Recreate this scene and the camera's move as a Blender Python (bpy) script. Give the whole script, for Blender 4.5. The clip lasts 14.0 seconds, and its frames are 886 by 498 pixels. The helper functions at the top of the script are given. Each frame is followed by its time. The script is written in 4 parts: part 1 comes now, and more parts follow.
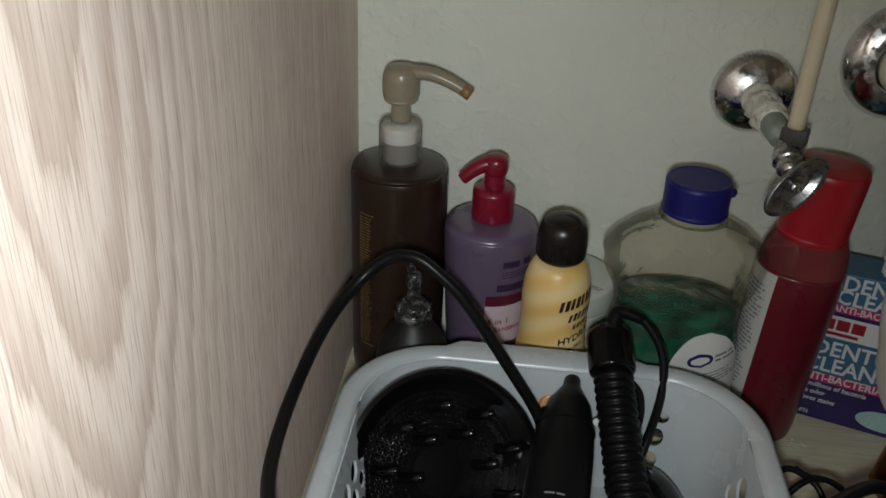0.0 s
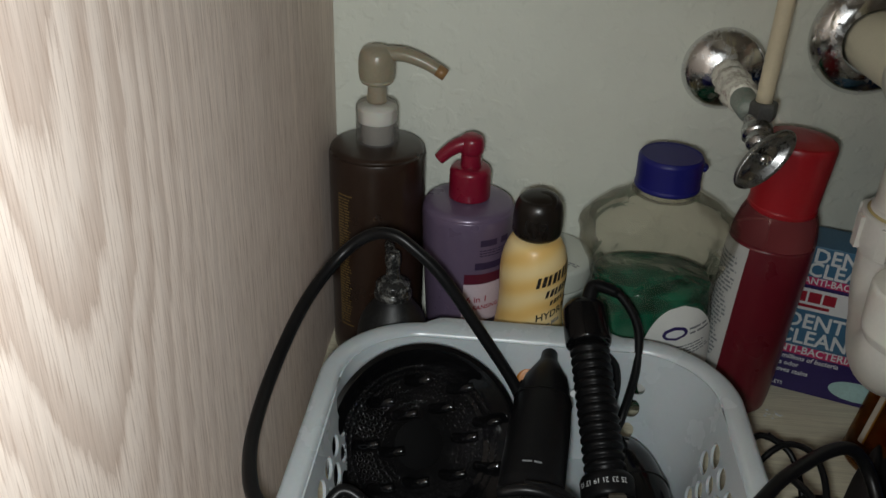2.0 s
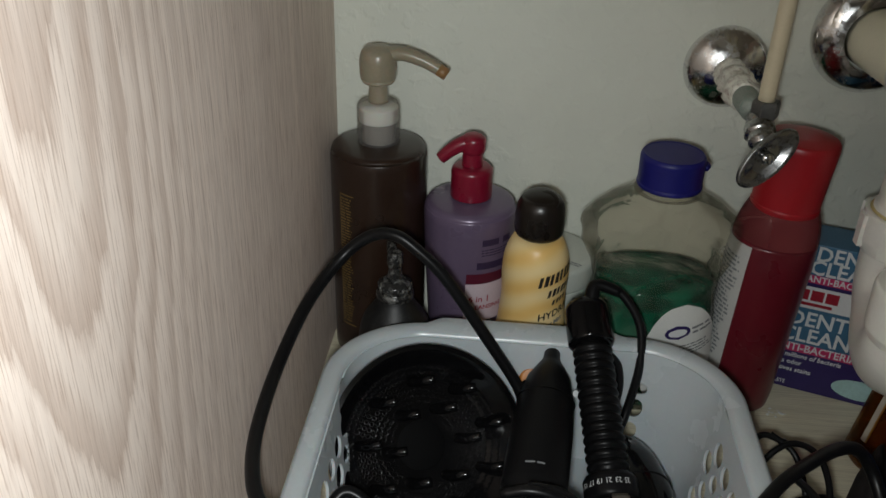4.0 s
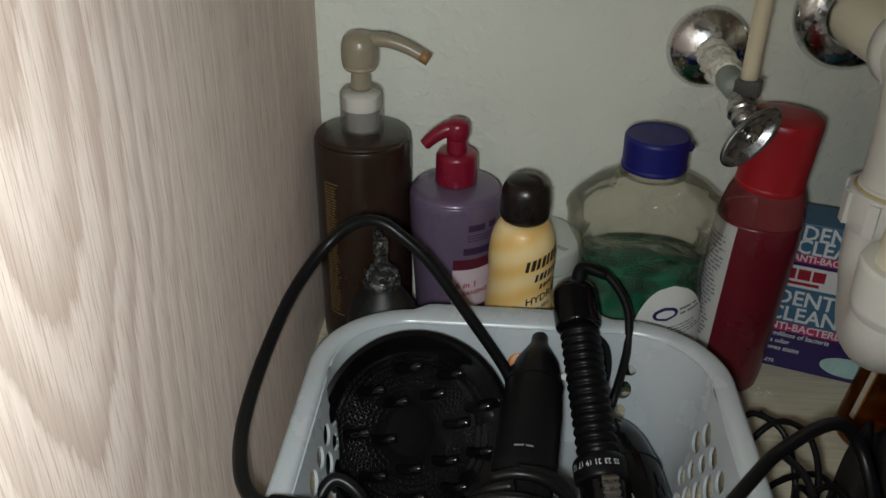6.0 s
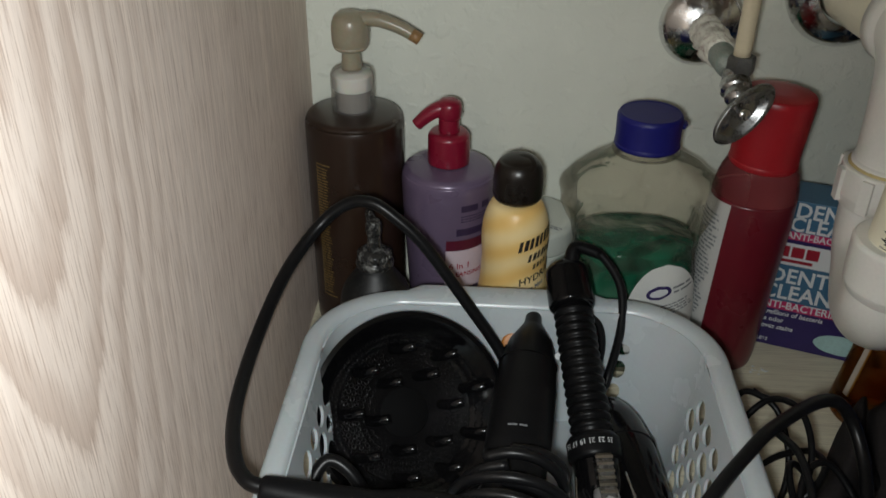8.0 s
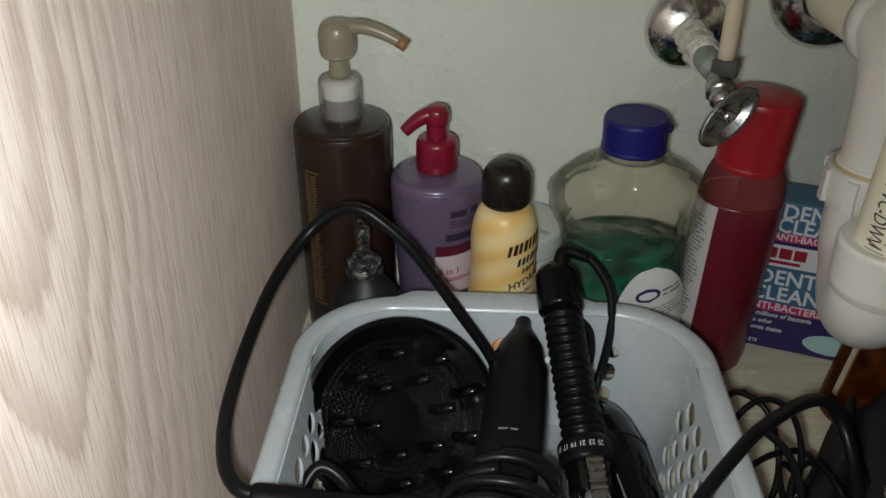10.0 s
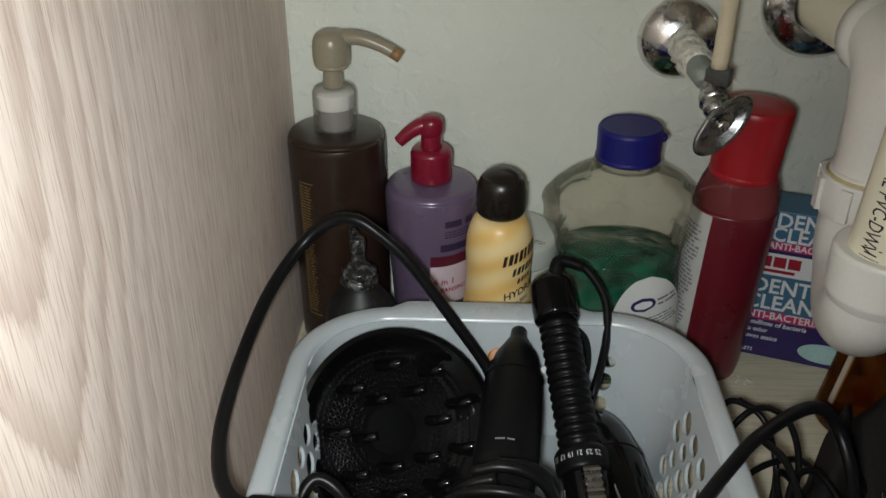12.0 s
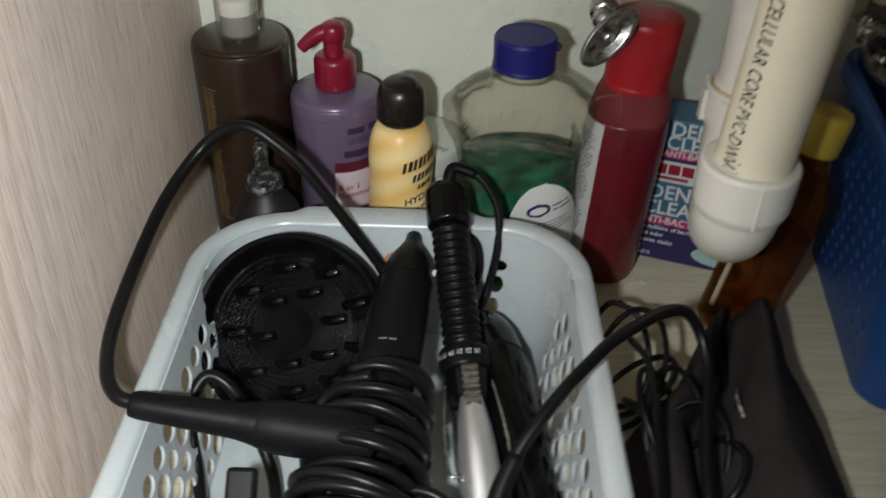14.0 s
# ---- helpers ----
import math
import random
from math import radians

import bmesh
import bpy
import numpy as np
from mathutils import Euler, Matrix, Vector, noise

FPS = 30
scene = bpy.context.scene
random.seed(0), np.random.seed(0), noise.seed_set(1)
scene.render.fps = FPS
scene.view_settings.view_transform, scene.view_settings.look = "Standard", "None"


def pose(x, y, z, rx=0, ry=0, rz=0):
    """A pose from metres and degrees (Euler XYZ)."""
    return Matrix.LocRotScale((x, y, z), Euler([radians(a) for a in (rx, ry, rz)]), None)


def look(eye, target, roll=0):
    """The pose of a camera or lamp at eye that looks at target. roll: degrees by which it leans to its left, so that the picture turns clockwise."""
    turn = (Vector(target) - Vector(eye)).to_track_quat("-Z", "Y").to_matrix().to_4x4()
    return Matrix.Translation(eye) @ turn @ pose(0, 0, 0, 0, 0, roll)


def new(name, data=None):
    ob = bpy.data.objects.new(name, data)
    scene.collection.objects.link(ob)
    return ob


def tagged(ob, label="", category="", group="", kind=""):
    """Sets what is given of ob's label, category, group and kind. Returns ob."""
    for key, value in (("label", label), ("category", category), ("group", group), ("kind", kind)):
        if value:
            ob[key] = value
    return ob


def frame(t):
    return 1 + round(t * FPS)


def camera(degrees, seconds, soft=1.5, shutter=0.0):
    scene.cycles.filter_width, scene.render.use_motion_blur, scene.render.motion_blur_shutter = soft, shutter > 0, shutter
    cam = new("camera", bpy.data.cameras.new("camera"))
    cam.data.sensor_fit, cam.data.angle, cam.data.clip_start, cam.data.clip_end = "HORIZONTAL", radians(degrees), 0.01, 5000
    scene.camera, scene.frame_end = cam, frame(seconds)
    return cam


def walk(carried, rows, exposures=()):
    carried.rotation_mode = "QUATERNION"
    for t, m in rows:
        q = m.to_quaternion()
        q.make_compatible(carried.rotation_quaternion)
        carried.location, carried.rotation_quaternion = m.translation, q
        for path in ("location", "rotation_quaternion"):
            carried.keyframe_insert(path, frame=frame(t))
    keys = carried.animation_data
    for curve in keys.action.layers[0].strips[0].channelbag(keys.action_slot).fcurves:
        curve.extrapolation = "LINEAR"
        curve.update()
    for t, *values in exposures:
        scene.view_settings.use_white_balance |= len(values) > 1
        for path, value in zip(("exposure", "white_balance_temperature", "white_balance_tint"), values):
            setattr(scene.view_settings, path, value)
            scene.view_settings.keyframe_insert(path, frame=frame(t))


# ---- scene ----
cam = camera(53.0, 14.0, 1.5, 0.5)
PATH = [
    (0, (0.122, -0.614, 0.423), (-0.034, 1.126, -0.55), 2.5),
    (0.5, (0.121, -0.619, 0.42), (-0.01, 1.119, -0.561), 3.1),
    (1, (0.123, -0.621, 0.416), (0.006, 1.116, -0.569), 2.7),
    (1.5, (0.127, -0.625, 0.417), (0.005, 1.117, -0.558), 2.3),
    (2, (0.129, -0.626, 0.417), (0.005, 1.113, -0.564), 2.1),
    (2.5, (0.128, -0.624, 0.419), (0.002, 1.113, -0.564), 2.3),
    (5, (0.128, -0.624, 0.417), (0.009, 1.107, -0.578), 1.2),
    (5.5, (0.133, -0.625, 0.414), (0.019, 1.104, -0.586), 0.9),
    (6, (0.133, -0.624, 0.415), (0.024, 1.102, -0.59), 0.9),
    (6.5, (0.132, -0.624, 0.413), (0.042, 1.101, -0.596), 1.1),
    (7, (0.134, -0.623, 0.413), (0.028, 1.098, -0.601), 0.7),
    (7.5, (0.132, -0.622, 0.412), (0.027, 1.094, -0.609), 0.8),
    (8, (0.135, -0.623, 0.412), (0.037, 1.085, -0.624), 0.6),
    (8.2, (0.137, -0.623, 0.412), (0.036, 1.071, -0.645), 0.4),
    (10.3, (0.138, -0.625, 0.412), (0.061, 1.099, -0.598), 0.0),
    (10.5, (0.138, -0.624, 0.412), (0.075, 1.104, -0.592), 0.3),
    (11, (0.137, -0.625, 0.412), (0.074, 1.104, -0.591), 0.4),
    (11.5, (0.136, -0.625, 0.411), (0.059, 1.101, -0.596), 0.0),
    (12, (0.136, -0.625, 0.41), (0.069, 1.107, -0.587), 0.1),
    (12.5, (0.142, -0.625, 0.411), (0.099, 1.107, -0.589), 0.9),
    (13, (0.142, -0.626, 0.409), (0.104, 1.102, -0.597), 1.1),
    (13.5, (0.142, -0.627, 0.406), (0.168, 1.069, -0.655), 2.5),
    (13.7, (0.157, -0.628, 0.412), (0.186, 1.007, -0.736), 2.2),
    (13.8, (0.160, -0.628, 0.416), (0.222, 0.985, -0.766), 2.9),
    (13.9, (0.174, -0.630, 0.421), (0.197, 0.970, -0.777), 1.7),
    (14, (0.188, -0.636, 0.427), (0.183, 0.970, -0.766), 1.5),
]
walk(cam, [(t, look(eye, target, roll)) for t, eye, target, roll in PATH], [(0.0, -0.22), (2.5, -0.22), (5.0, -0.17), (6.0, -0.08), (8.0, 0.02), (12.0, 0.21), (13.0, 0.26), (13.5, 0.36), (13.8, 0.50), (14.0, 0.55)])

# ---- light: the lamp of the hand-held camera, and an unseen fill lamp added for a dim bathroom ----
TORCH = 7.0
torch = new("torch_lamp", bpy.data.lights.new("torch_lamp", "SPOT"))
torch.data.shadow_soft_size, torch.data.energy = 0.013, TORCH
torch.data.color = (0.953, 1.0, 1.0)
torch.data.spot_size, torch.data.spot_blend = radians(164), 1.0
torch.matrix_world = look((0.120, -0.628, 0.396), (-0.14, -0.34, 0.02))
room_fill = new("unseen_fill_lamp", bpy.data.lights.new("unseen_fill_lamp", "AREA"))
room_fill.data.size, room_fill.data.energy, room_fill.data.color = 0.5, 2.5, (1.0, 0.9, 0.78)
room_fill.matrix_world = look((0.3, -1.5, 2.25), (0.3, -1.5, 0.0))
world = bpy.data.worlds.new("world")
scene.world = world
world.use_nodes = True
world.node_tree.nodes["Background"].inputs[0].default_value = (0.6, 0.65, 0.7, 1)
world.node_tree.nodes["Background"].inputs[1].default_value = 0.02


# ---- materials ----
def nodes_of(name):
    m = bpy.data.materials.new(name)
    m.use_nodes = True
    n = m.node_tree
    return m, n, n.nodes["Principled BSDF"]


def add(n, kind, **values):
    node = n.nodes.new(kind)
    for k, v in values.items():
        node.inputs[k].default_value = v
    return node


def coords(n, scale=(1, 1, 1), loc=(0, 0, 0), rot=(0, 0, 0)):
    tc = n.nodes.new("ShaderNodeTexCoord")
    mp = add(n, "ShaderNodeMapping", Scale=scale, Location=loc, Rotation=rot)
    n.links.new(tc.outputs["Object"], mp.inputs["Vector"])
    return mp.outputs["Vector"]


def ramp(n, source, stops):
    r = n.nodes.new("ShaderNodeValToRGB")
    while len(r.color_ramp.elements) < len(stops):
        r.color_ramp.elements.new(0.5)
    for e, (at, col) in zip(r.color_ramp.elements, stops):
        e.position, e.color = at, (*col, 1)
    n.links.new(source, r.inputs["Fac"])
    return r.outputs["Color"]


def mixed(n, fac, a, b, how="MIX"):
    mx = n.nodes.new("ShaderNodeMix")
    mx.data_type, mx.blend_type = "RGBA", how
    for value, slot in ((fac, 0), (a, 6), (b, 7)):
        if isinstance(value, bpy.types.NodeSocket):
            n.links.new(value, mx.inputs[slot])
        else:
            mx.inputs[slot].default_value = value if slot == 0 else (*value, 1)
    return mx.outputs[2]


def shade(col, k):
    return tuple(max(0.0, min(1.0, c * k)) for c in col)


def bumped(n, bsdf, height, strength=0.3, distance=0.001):
    b = add(n, "ShaderNodeBump", Strength=strength, Distance=distance)
    n.links.new(height, b.inputs["Height"])
    n.links.new(b.outputs["Normal"], bsdf.inputs["Normal"])


def plain(name, col, rough=0.45, metal=0.0, var=0.12, scale=60.0, bump=0.15, grime=None, coat=0.0, sub=0.0, spec=0.5):
    """Colour with a broad and a fine unevenness, a fine relief and roughness that varies."""
    m, n, p = nodes_of(name)
    v = coords(n)
    big = add(n, "ShaderNodeTexNoise", Scale=scale * 0.35, Detail=4.0, Roughness=0.6)
    fine = add(n, "ShaderNodeTexNoise", Scale=scale * 9, Detail=3.0)
    n.links.new(v, big.inputs["Vector"]), n.links.new(v, fine.inputs["Vector"])
    c = ramp(n, big.outputs["Fac"], [(0.3, shade(col, 1 - var)), (0.7, shade(col, 1 + var))])
    c = mixed(n, 0.35, c, ramp(n, fine.outputs["Fac"], [(0.35, shade(col, 1 - var)), (0.65, shade(col, 1 + var * 0.6))]))
    if grime:
        spots = add(n, "ShaderNodeTexNoise", Scale=scale * 1.7, Detail=6.0, Roughness=0.75)
        n.links.new(v, spots.inputs["Vector"])
        c = mixed(n, ramp(n, spots.outputs["Fac"], [(0.5, (0, 0, 0)), (0.72, (0.8, 0.8, 0.8))]), c, grime)
    n.links.new(c, p.inputs["Base Color"])
    r = add(n, "ShaderNodeMapRange", **{"To Min": max(0.02, rough - 0.1), "To Max": min(1, rough + 0.1)})
    n.links.new(big.outputs["Fac"], r.inputs["Value"]), n.links.new(r.outputs[0], p.inputs["Roughness"])
    p.inputs["Metallic"].default_value = metal
    p.inputs["Coat Weight"].default_value = coat
    p.inputs["Specular IOR Level"].default_value = spec
    p.inputs["Subsurface Weight"].default_value = sub
    p.inputs["Subsurface Scale"].default_value = 0.004
    if bump:
        bumped(n, p, fine.outputs["Fac"], bump, 0.0004)
    return m


def see_through(name, tint, gloss_rough=0.08, body=None, amount=0.0, wrinkle=0.0, wscale=60.0):
    """Thin clear plastic or tinted liquid: light passes, the skin mirrors by Fresnel, part of it scatters."""
    m, n, p = nodes_of(name)
    n.nodes.remove(p)
    out = n.nodes["Material Output"]
    clear = add(n, "ShaderNodeBsdfTransparent", Color=(*tint, 1))
    skin = add(n, "ShaderNodeBsdfGlossy", Roughness=gloss_rough)
    fres = add(n, "ShaderNodeFresnel", IOR=1.36)
    v = coords(n)
    wr = add(n, "ShaderNodeTexNoise", Scale=wscale, Detail=2.0, Distortion=1.2)
    n.links.new(v, wr.inputs["Vector"])
    b = add(n, "ShaderNodeBump", Strength=wrinkle, Distance=0.004)
    n.links.new(wr.outputs["Fac"], b.inputs["Height"])
    n.links.new(b.outputs["Normal"], skin.inputs["Normal"]), n.links.new(b.outputs["Normal"], fres.inputs["Normal"])
    inner = clear.outputs[0]
    if amount:
        cloud = add(n, "ShaderNodeBsdfDiffuse")
        n.links.new(ramp(n, wr.outputs["Fac"], [(0.34, shade(body, 0.25)), (0.66, shade(body, 1.9))]), cloud.inputs["Color"])
        mx = add(n, "ShaderNodeMixShader", Fac=amount)
        n.links.new(inner, mx.inputs[1]), n.links.new(cloud.outputs[0], mx.inputs[2])
        inner = mx.outputs[0]
    weak = add(n, "ShaderNodeMath")
    weak.operation = "MULTIPLY"
    weak.inputs[1].default_value = 0.55
    n.links.new(fres.outputs[0], weak.inputs[0])
    top = n.nodes.new("ShaderNodeMixShader")
    n.links.new(weak.outputs[0], top.inputs[0]), n.links.new(inner, top.inputs[1]), n.links.new(skin.outputs[0], top.inputs[2])
    n.links.new(top.outputs[0], out.inputs["Surface"])
    return m


def oak(name, light, dark, grain_axis, ring_centre, arches=1.0):
    """Printed oak laminate: flat-sawn arches that fade into straight grain, fine pores, a faint relief. grain_axis: 'z' upright, 'x' along the floor."""
    m, n, p = nodes_of(name)
    squeeze = {"z": (1, 1, 0.2), "x": (0.085, 1, 1)}[grain_axis]

    def along(k, low):
        return {"z": (k, k, low), "x": (low, k, k)}[grain_axis]

    v = coords(n, squeeze, tuple(-c * s for c, s in zip(ring_centre, squeeze)))
    warp = add(n, "ShaderNodeTexNoise", Scale=1.0, Detail=2.0, Roughness=0.5)
    n.links.new(coords(n, along(26, 9)), warp.inputs["Vector"])
    shift = n.nodes.new("ShaderNodeVectorMath")
    shift.operation = "MULTIPLY_ADD"
    n.links.new(warp.outputs["Color"], shift.inputs[0])
    shift.inputs[1].default_value = (0.020, 0.020, 0.020)
    n.links.new(v, shift.inputs[2])
    fringe = add(n, "ShaderNodeTexNoise", Scale=1.0, Detail=3.0, Roughness=0.65)
    n.links.new(coords(n, along(330, 9)), fringe.inputs["Vector"])
    ragged = n.nodes.new("ShaderNodeVectorMath")
    ragged.operation = "MULTIPLY_ADD"
    n.links.new(fringe.outputs["Color"], ragged.inputs[0])
    ragged.inputs[1].default_value = (0.006, 0.006, 0.006)
    n.links.new(shift.outputs[0], ragged.inputs[2])
    ring = add(n, "ShaderNodeTexWave", Scale=24.0, Distortion=1.2, Detail=3.0, **{"Detail Scale": 4.0, "Detail Roughness": 0.55})
    ring.wave_type, ring.rings_direction, ring.wave_profile = "RINGS", {"z": "X", "x": "Z"}[grain_axis], "SAW"
    n.links.new(ragged.outputs[0], ring.inputs["Vector"])
    pores = add(n, "ShaderNodeTexNoise", Scale=1.0, Detail=3.0, Roughness=0.6)
    n.links.new(coords(n, along(1050, 34)), pores.inputs["Vector"])
    band = add(n, "ShaderNodeTexNoise", Scale=1.0, Detail=5.0, Roughness=0.7)
    n.links.new(coords(n, along(380, 5.5)), band.inputs["Vector"])
    broad = add(n, "ShaderNodeTexNoise", Scale=1.0, Detail=2.0)
    n.links.new(coords(n, along(24, 3)), broad.inputs["Vector"])
    reach = n.nodes.new("ShaderNodeVectorMath")
    reach.operation = "LENGTH"
    n.links.new(v, reach.inputs[0])
    near = add(n, "ShaderNodeMapRange", **{"From Min": 0.065, "From Max": 0.14, "To Min": arches, "To Max": 0.08})
    n.links.new(reach.outputs["Value"], near.inputs["Value"])
    mid = tuple((a + b) / 2 for a, b in zip(light, dark))
    soft = tuple(0.6 * a + 0.4 * b for a, b in zip(light, mid))
    c = ramp(n, band.outputs["Fac"], [(0.34, soft), (0.47, shade(light, 0.95)), (0.56, shade(light, 1.08))])
    c = mixed(n, 0.16, c, ramp(n, broad.outputs["Fac"], [(0.35, mid), (0.6, light)]))
    c = mixed(n, near.outputs[0], c, mixed(n, 0.58, c, ramp(n, ring.outputs["Fac"], [(0.0, mid), (0.12, shade(light, 1.10)), (0.45, shade(light, 1.03)), (0.7, mid), (1.0, tuple(0.7 * a + 0.3 * b for a, b in zip(dark, mid)))])))
    c = mixed(n, ramp(n, pores.outputs["Fac"], [(0.51, (0, 0, 0)), (0.66, (0.62, 0.62, 0.62))]), c, dark)
    n.links.new(c, p.inputs["Base Color"])
    p.inputs["Roughness"].default_value = 0.6
    p.inputs["Specular IOR Level"].default_value = 0.12
    bumped(n, p, pores.outputs["Fac"], 0.12, 0.0004)
    return m


def knockdown(name, col):
    """Painted plaster with a sprayed, flattened texture."""
    m, n, p = nodes_of(name)
    v = coords(n)
    a = add(n, "ShaderNodeTexNoise", Scale=85.0, Detail=3.0, Roughness=0.5, Distortion=0.3)
    b = add(n, "ShaderNodeTexNoise", Scale=400.0, Detail=2.0)
    s = add(n, "ShaderNodeTexNoise", Scale=9.0, Detail=4.0)
    for t in (a, b, s):
        n.links.new(v, t.inputs["Vector"])
    h = ramp(n, a.outputs["Fac"], [(0.5, (0, 0, 0)), (0.62, (1, 1, 1))])
    h = mixed(n, 0.2, h, b.outputs["Color"])
    c = ramp(n, s.outputs["Fac"], [(0.3, shade(col, 0.93)), (0.7, shade(col, 1.04))])
    n.links.new(c, p.inputs["Base Color"])
    p.inputs["Roughness"].default_value = 0.55
    bumped(n, p, h, 0.42, 0.0013)
    return m


def swirl(name):
    m, n, p = nodes_of(name)
    v = coords(n, (1, 1, 1), rot=(0.5, 0.35, 0))
    w = add(n, "ShaderNodeTexWave", Scale=17.0, Distortion=4.0, Detail=1.5, **{"Detail Scale": 0.9})
    w.bands_direction = "Z"
    n.links.new(v, w.inputs["Vector"])
    n.links.new(ramp(n, w.outputs["Fac"], [(0.0, (0.84, 0.54, 0.18)), (0.45, (0.87, 0.62, 0.25)), (1.0, (0.90, 0.70, 0.36))]), p.inputs["Base Color"])
    p.inputs["Roughness"].default_value = 0.35
    return m


def chrome(name, rough=0.08, pits=(0.25, 0.22, 0.18), much=0.62, tone=0.72):
    m, n, p = nodes_of(name)
    v = coords(n)
    t = add(n, "ShaderNodeTexNoise", Scale=120.0, Detail=6.0, Roughness=0.7)
    n.links.new(v, t.inputs["Vector"])
    n.links.new(ramp(n, t.outputs["Fac"], [(much, (tone, tone, tone * 0.99)), (much + 0.12, pits)]), p.inputs["Base Color"])
    n.links.new(ramp(n, t.outputs["Fac"], [(0.4, (rough,) * 3), (0.75, (0.5,) * 3)]), p.inputs["Roughness"])
    p.inputs["Metallic"].default_value = 1.0
    return m


OAK_UP = oak("oak_laminate_upright", (0.86, 0.735, 0.65), (0.45, 0.315, 0.245), "z", (0.0, -0.388, 0.515))
OAK_FLOOR = oak("oak_laminate_floor", (0.70, 0.655, 0.495), (0.50, 0.44, 0.32), "x", (0.2, -0.9, 0.0), 0.2)
PAINT = knockdown("wall_paint", (0.785, 0.81, 0.715))
PLAIN_WALL = plain("room_paint", (0.6, 0.57, 0.5), 0.7)
ROOM_TILE = plain("room_floor_vinyl", (0.35, 0.32, 0.28), 0.5)
JAR_WHITE = plain("jar_plastic", (0.60, 0.63, 0.57), 0.35, var=0.05, bump=0.05)
WHITE_PL = plain("white_plastic", (0.48, 0.525, 0.545), 0.26, var=0.04, bump=0.05, sub=0.1)
BROWN_PL = plain("brown_plastic", (0.0250, 0.0122, 0.0074), 0.30, var=0.15, bump=0.05, coat=0.12, spec=0.55)
GOLD_INK = plain("gold_ink", (0.24, 0.16, 0.06), 0.45, 0.3, bump=0)
DARK_GLASS = plain("black_bottle_plastic", (0.006, 0.0065, 0.007), 0.5, grime=(0.035, 0.035, 0.033), var=0.3)
PUMP_GREY = plain("dusty_clear_pump", (0.018, 0.018, 0.018), 0.22, grime=(0.30, 0.30, 0.28), var=0.3, scale=100)
PUMP_HEAD = plain("yellowed_pump_plastic", (0.32, 0.28, 0.20), 0.3, var=0.12, sub=0.25, bump=0.05)
PUMP_TIP = plain("browned_pump_plastic", (0.30, 0.17, 0.07), 0.4, var=0.15)
COLLAR = see_through("clear_collar", (0.93, 0.92, 0.89), 0.12, (0.6, 0.59, 0.55), 0.12, 0.0, 4)
COLLAR_IN = plain("milky_collar", (0.78, 0.78, 0.74), 0.4, var=0.06, sub=0.2)
COLLAR_DIP = plain("dip_part_of_pump", (0.24, 0.22, 0.20), 0.4)
PURPLE = plain("purple_pearl_plastic", (0.150, 0.110, 0.180), 0.3, 0.15, var=0.06, bump=0.06, coat=0.2)
RED_PL = plain("red_plastic", (0.215, 0.006, 0.025), 0.28, var=0.12, coat=0.2, bump=0.05)
RED_CAP = plain("red_cap_plastic", (0.34, 0.007, 0.014), 0.36, var=0.08, bump=0.05)
INK = plain("dark_violet_ink", (0.035, 0.02, 0.06), 0.5, bump=0)
BLACK_INK = plain("black_ink", (0.018, 0.015, 0.014), 0.5, bump=0)
RED_INK = plain("red_ink", (0.33, 0.012, 0.03), 0.45, bump=0)
WINE_INK = plain("wine_ink", (0.10, 0.010, 0.028), 0.4, bump=0)
PINK_INK = plain("pink_ink", (0.55, 0.03, 0.13), 0.45, bump=0)
WHITE_INK = plain("white_ink", (0.72, 0.74, 0.74), 0.5, var=0.04, bump=0)
LABEL = plain("white_label_paper", (0.70, 0.71, 0.68), 0.45, var=0.05, bump=0.05)
DULL_LABEL = plain("dull_label_paper", (0.52, 0.52, 0.50), 0.5, var=0.06, bump=0.05)
AGED_LABEL = plain("aged_label_paper", (0.44, 0.40, 0.32), 0.6, var=0.15, bump=0.05)
LABEL_PINK = plain("pinkish_label", (0.62, 0.52, 0.58), 0.45, var=0.1, bump=0.05)
GREY_INK = plain("grey_ink", (0.20, 0.21, 0.22), 0.5, bump=0)
YELLOW = swirl("cream_swirl_print")
BLACK_CAP = plain("dark_brown_cap", (0.012, 0.0085, 0.0065), 0.28, var=0.2, bump=0.05)
BLUE_CAP = plain("blue_cap_plastic", (0.008, 0.009, 0.135), 0.42, var=0.08, bump=0.06, spec=0.35)
CLEAR = see_through("clear_bottle_plastic", (0.945, 0.93, 0.89), 0.06, (0.45, 0.42, 0.34), 0.05, 1.0, 34)
GREEN = see_through("green_soap", (0.05, 0.54, 0.38), 0.08, (0.003, 0.15, 0.085), 0.6, 1.0, 30)
RED_LIQ = plain("red_liquid_bottle", (0.130, 0.009, 0.017), 0.30, var=0.1, bump=0.02, coat=0.15)
RED_NECK = see_through("red_tinted_plastic", (0.62, 0.38, 0.36), 0.1, (0.26, 0.055, 0.06), 0.55, 0.1, 5)
CHROME = chrome("chrome")
# chrome toned down: the dark room it mirrors is put into its colour
DIM_CHROME = chrome("chrome_with_dark_reflection", 0.2, (0.06, 0.055, 0.05), 0.56, 0.26)
OLD_CHROME = chrome("pitted_chrome", 0.2, (0.10, 0.09, 0.07), 0.5, 0.42)
LIME = plain("limescale_crust", (0.80, 0.77, 0.68), 0.9, var=0.3, scale=170, bump=0.9, grime=(0.20, 0.06, 0.035))
NUT_METAL = plain("dull_nut_metal", (0.13, 0.13, 0.125), 0.35, 0.6, var=0.3, bump=0.2, grime=(0.05, 0.05, 0.045))
VERDIGRIS = plain("verdigris_metal", (0.33, 0.36, 0.32), 0.6, 0.4, var=0.3, scale=110, bump=0.6, grime=(0.16, 0.30, 0.25))
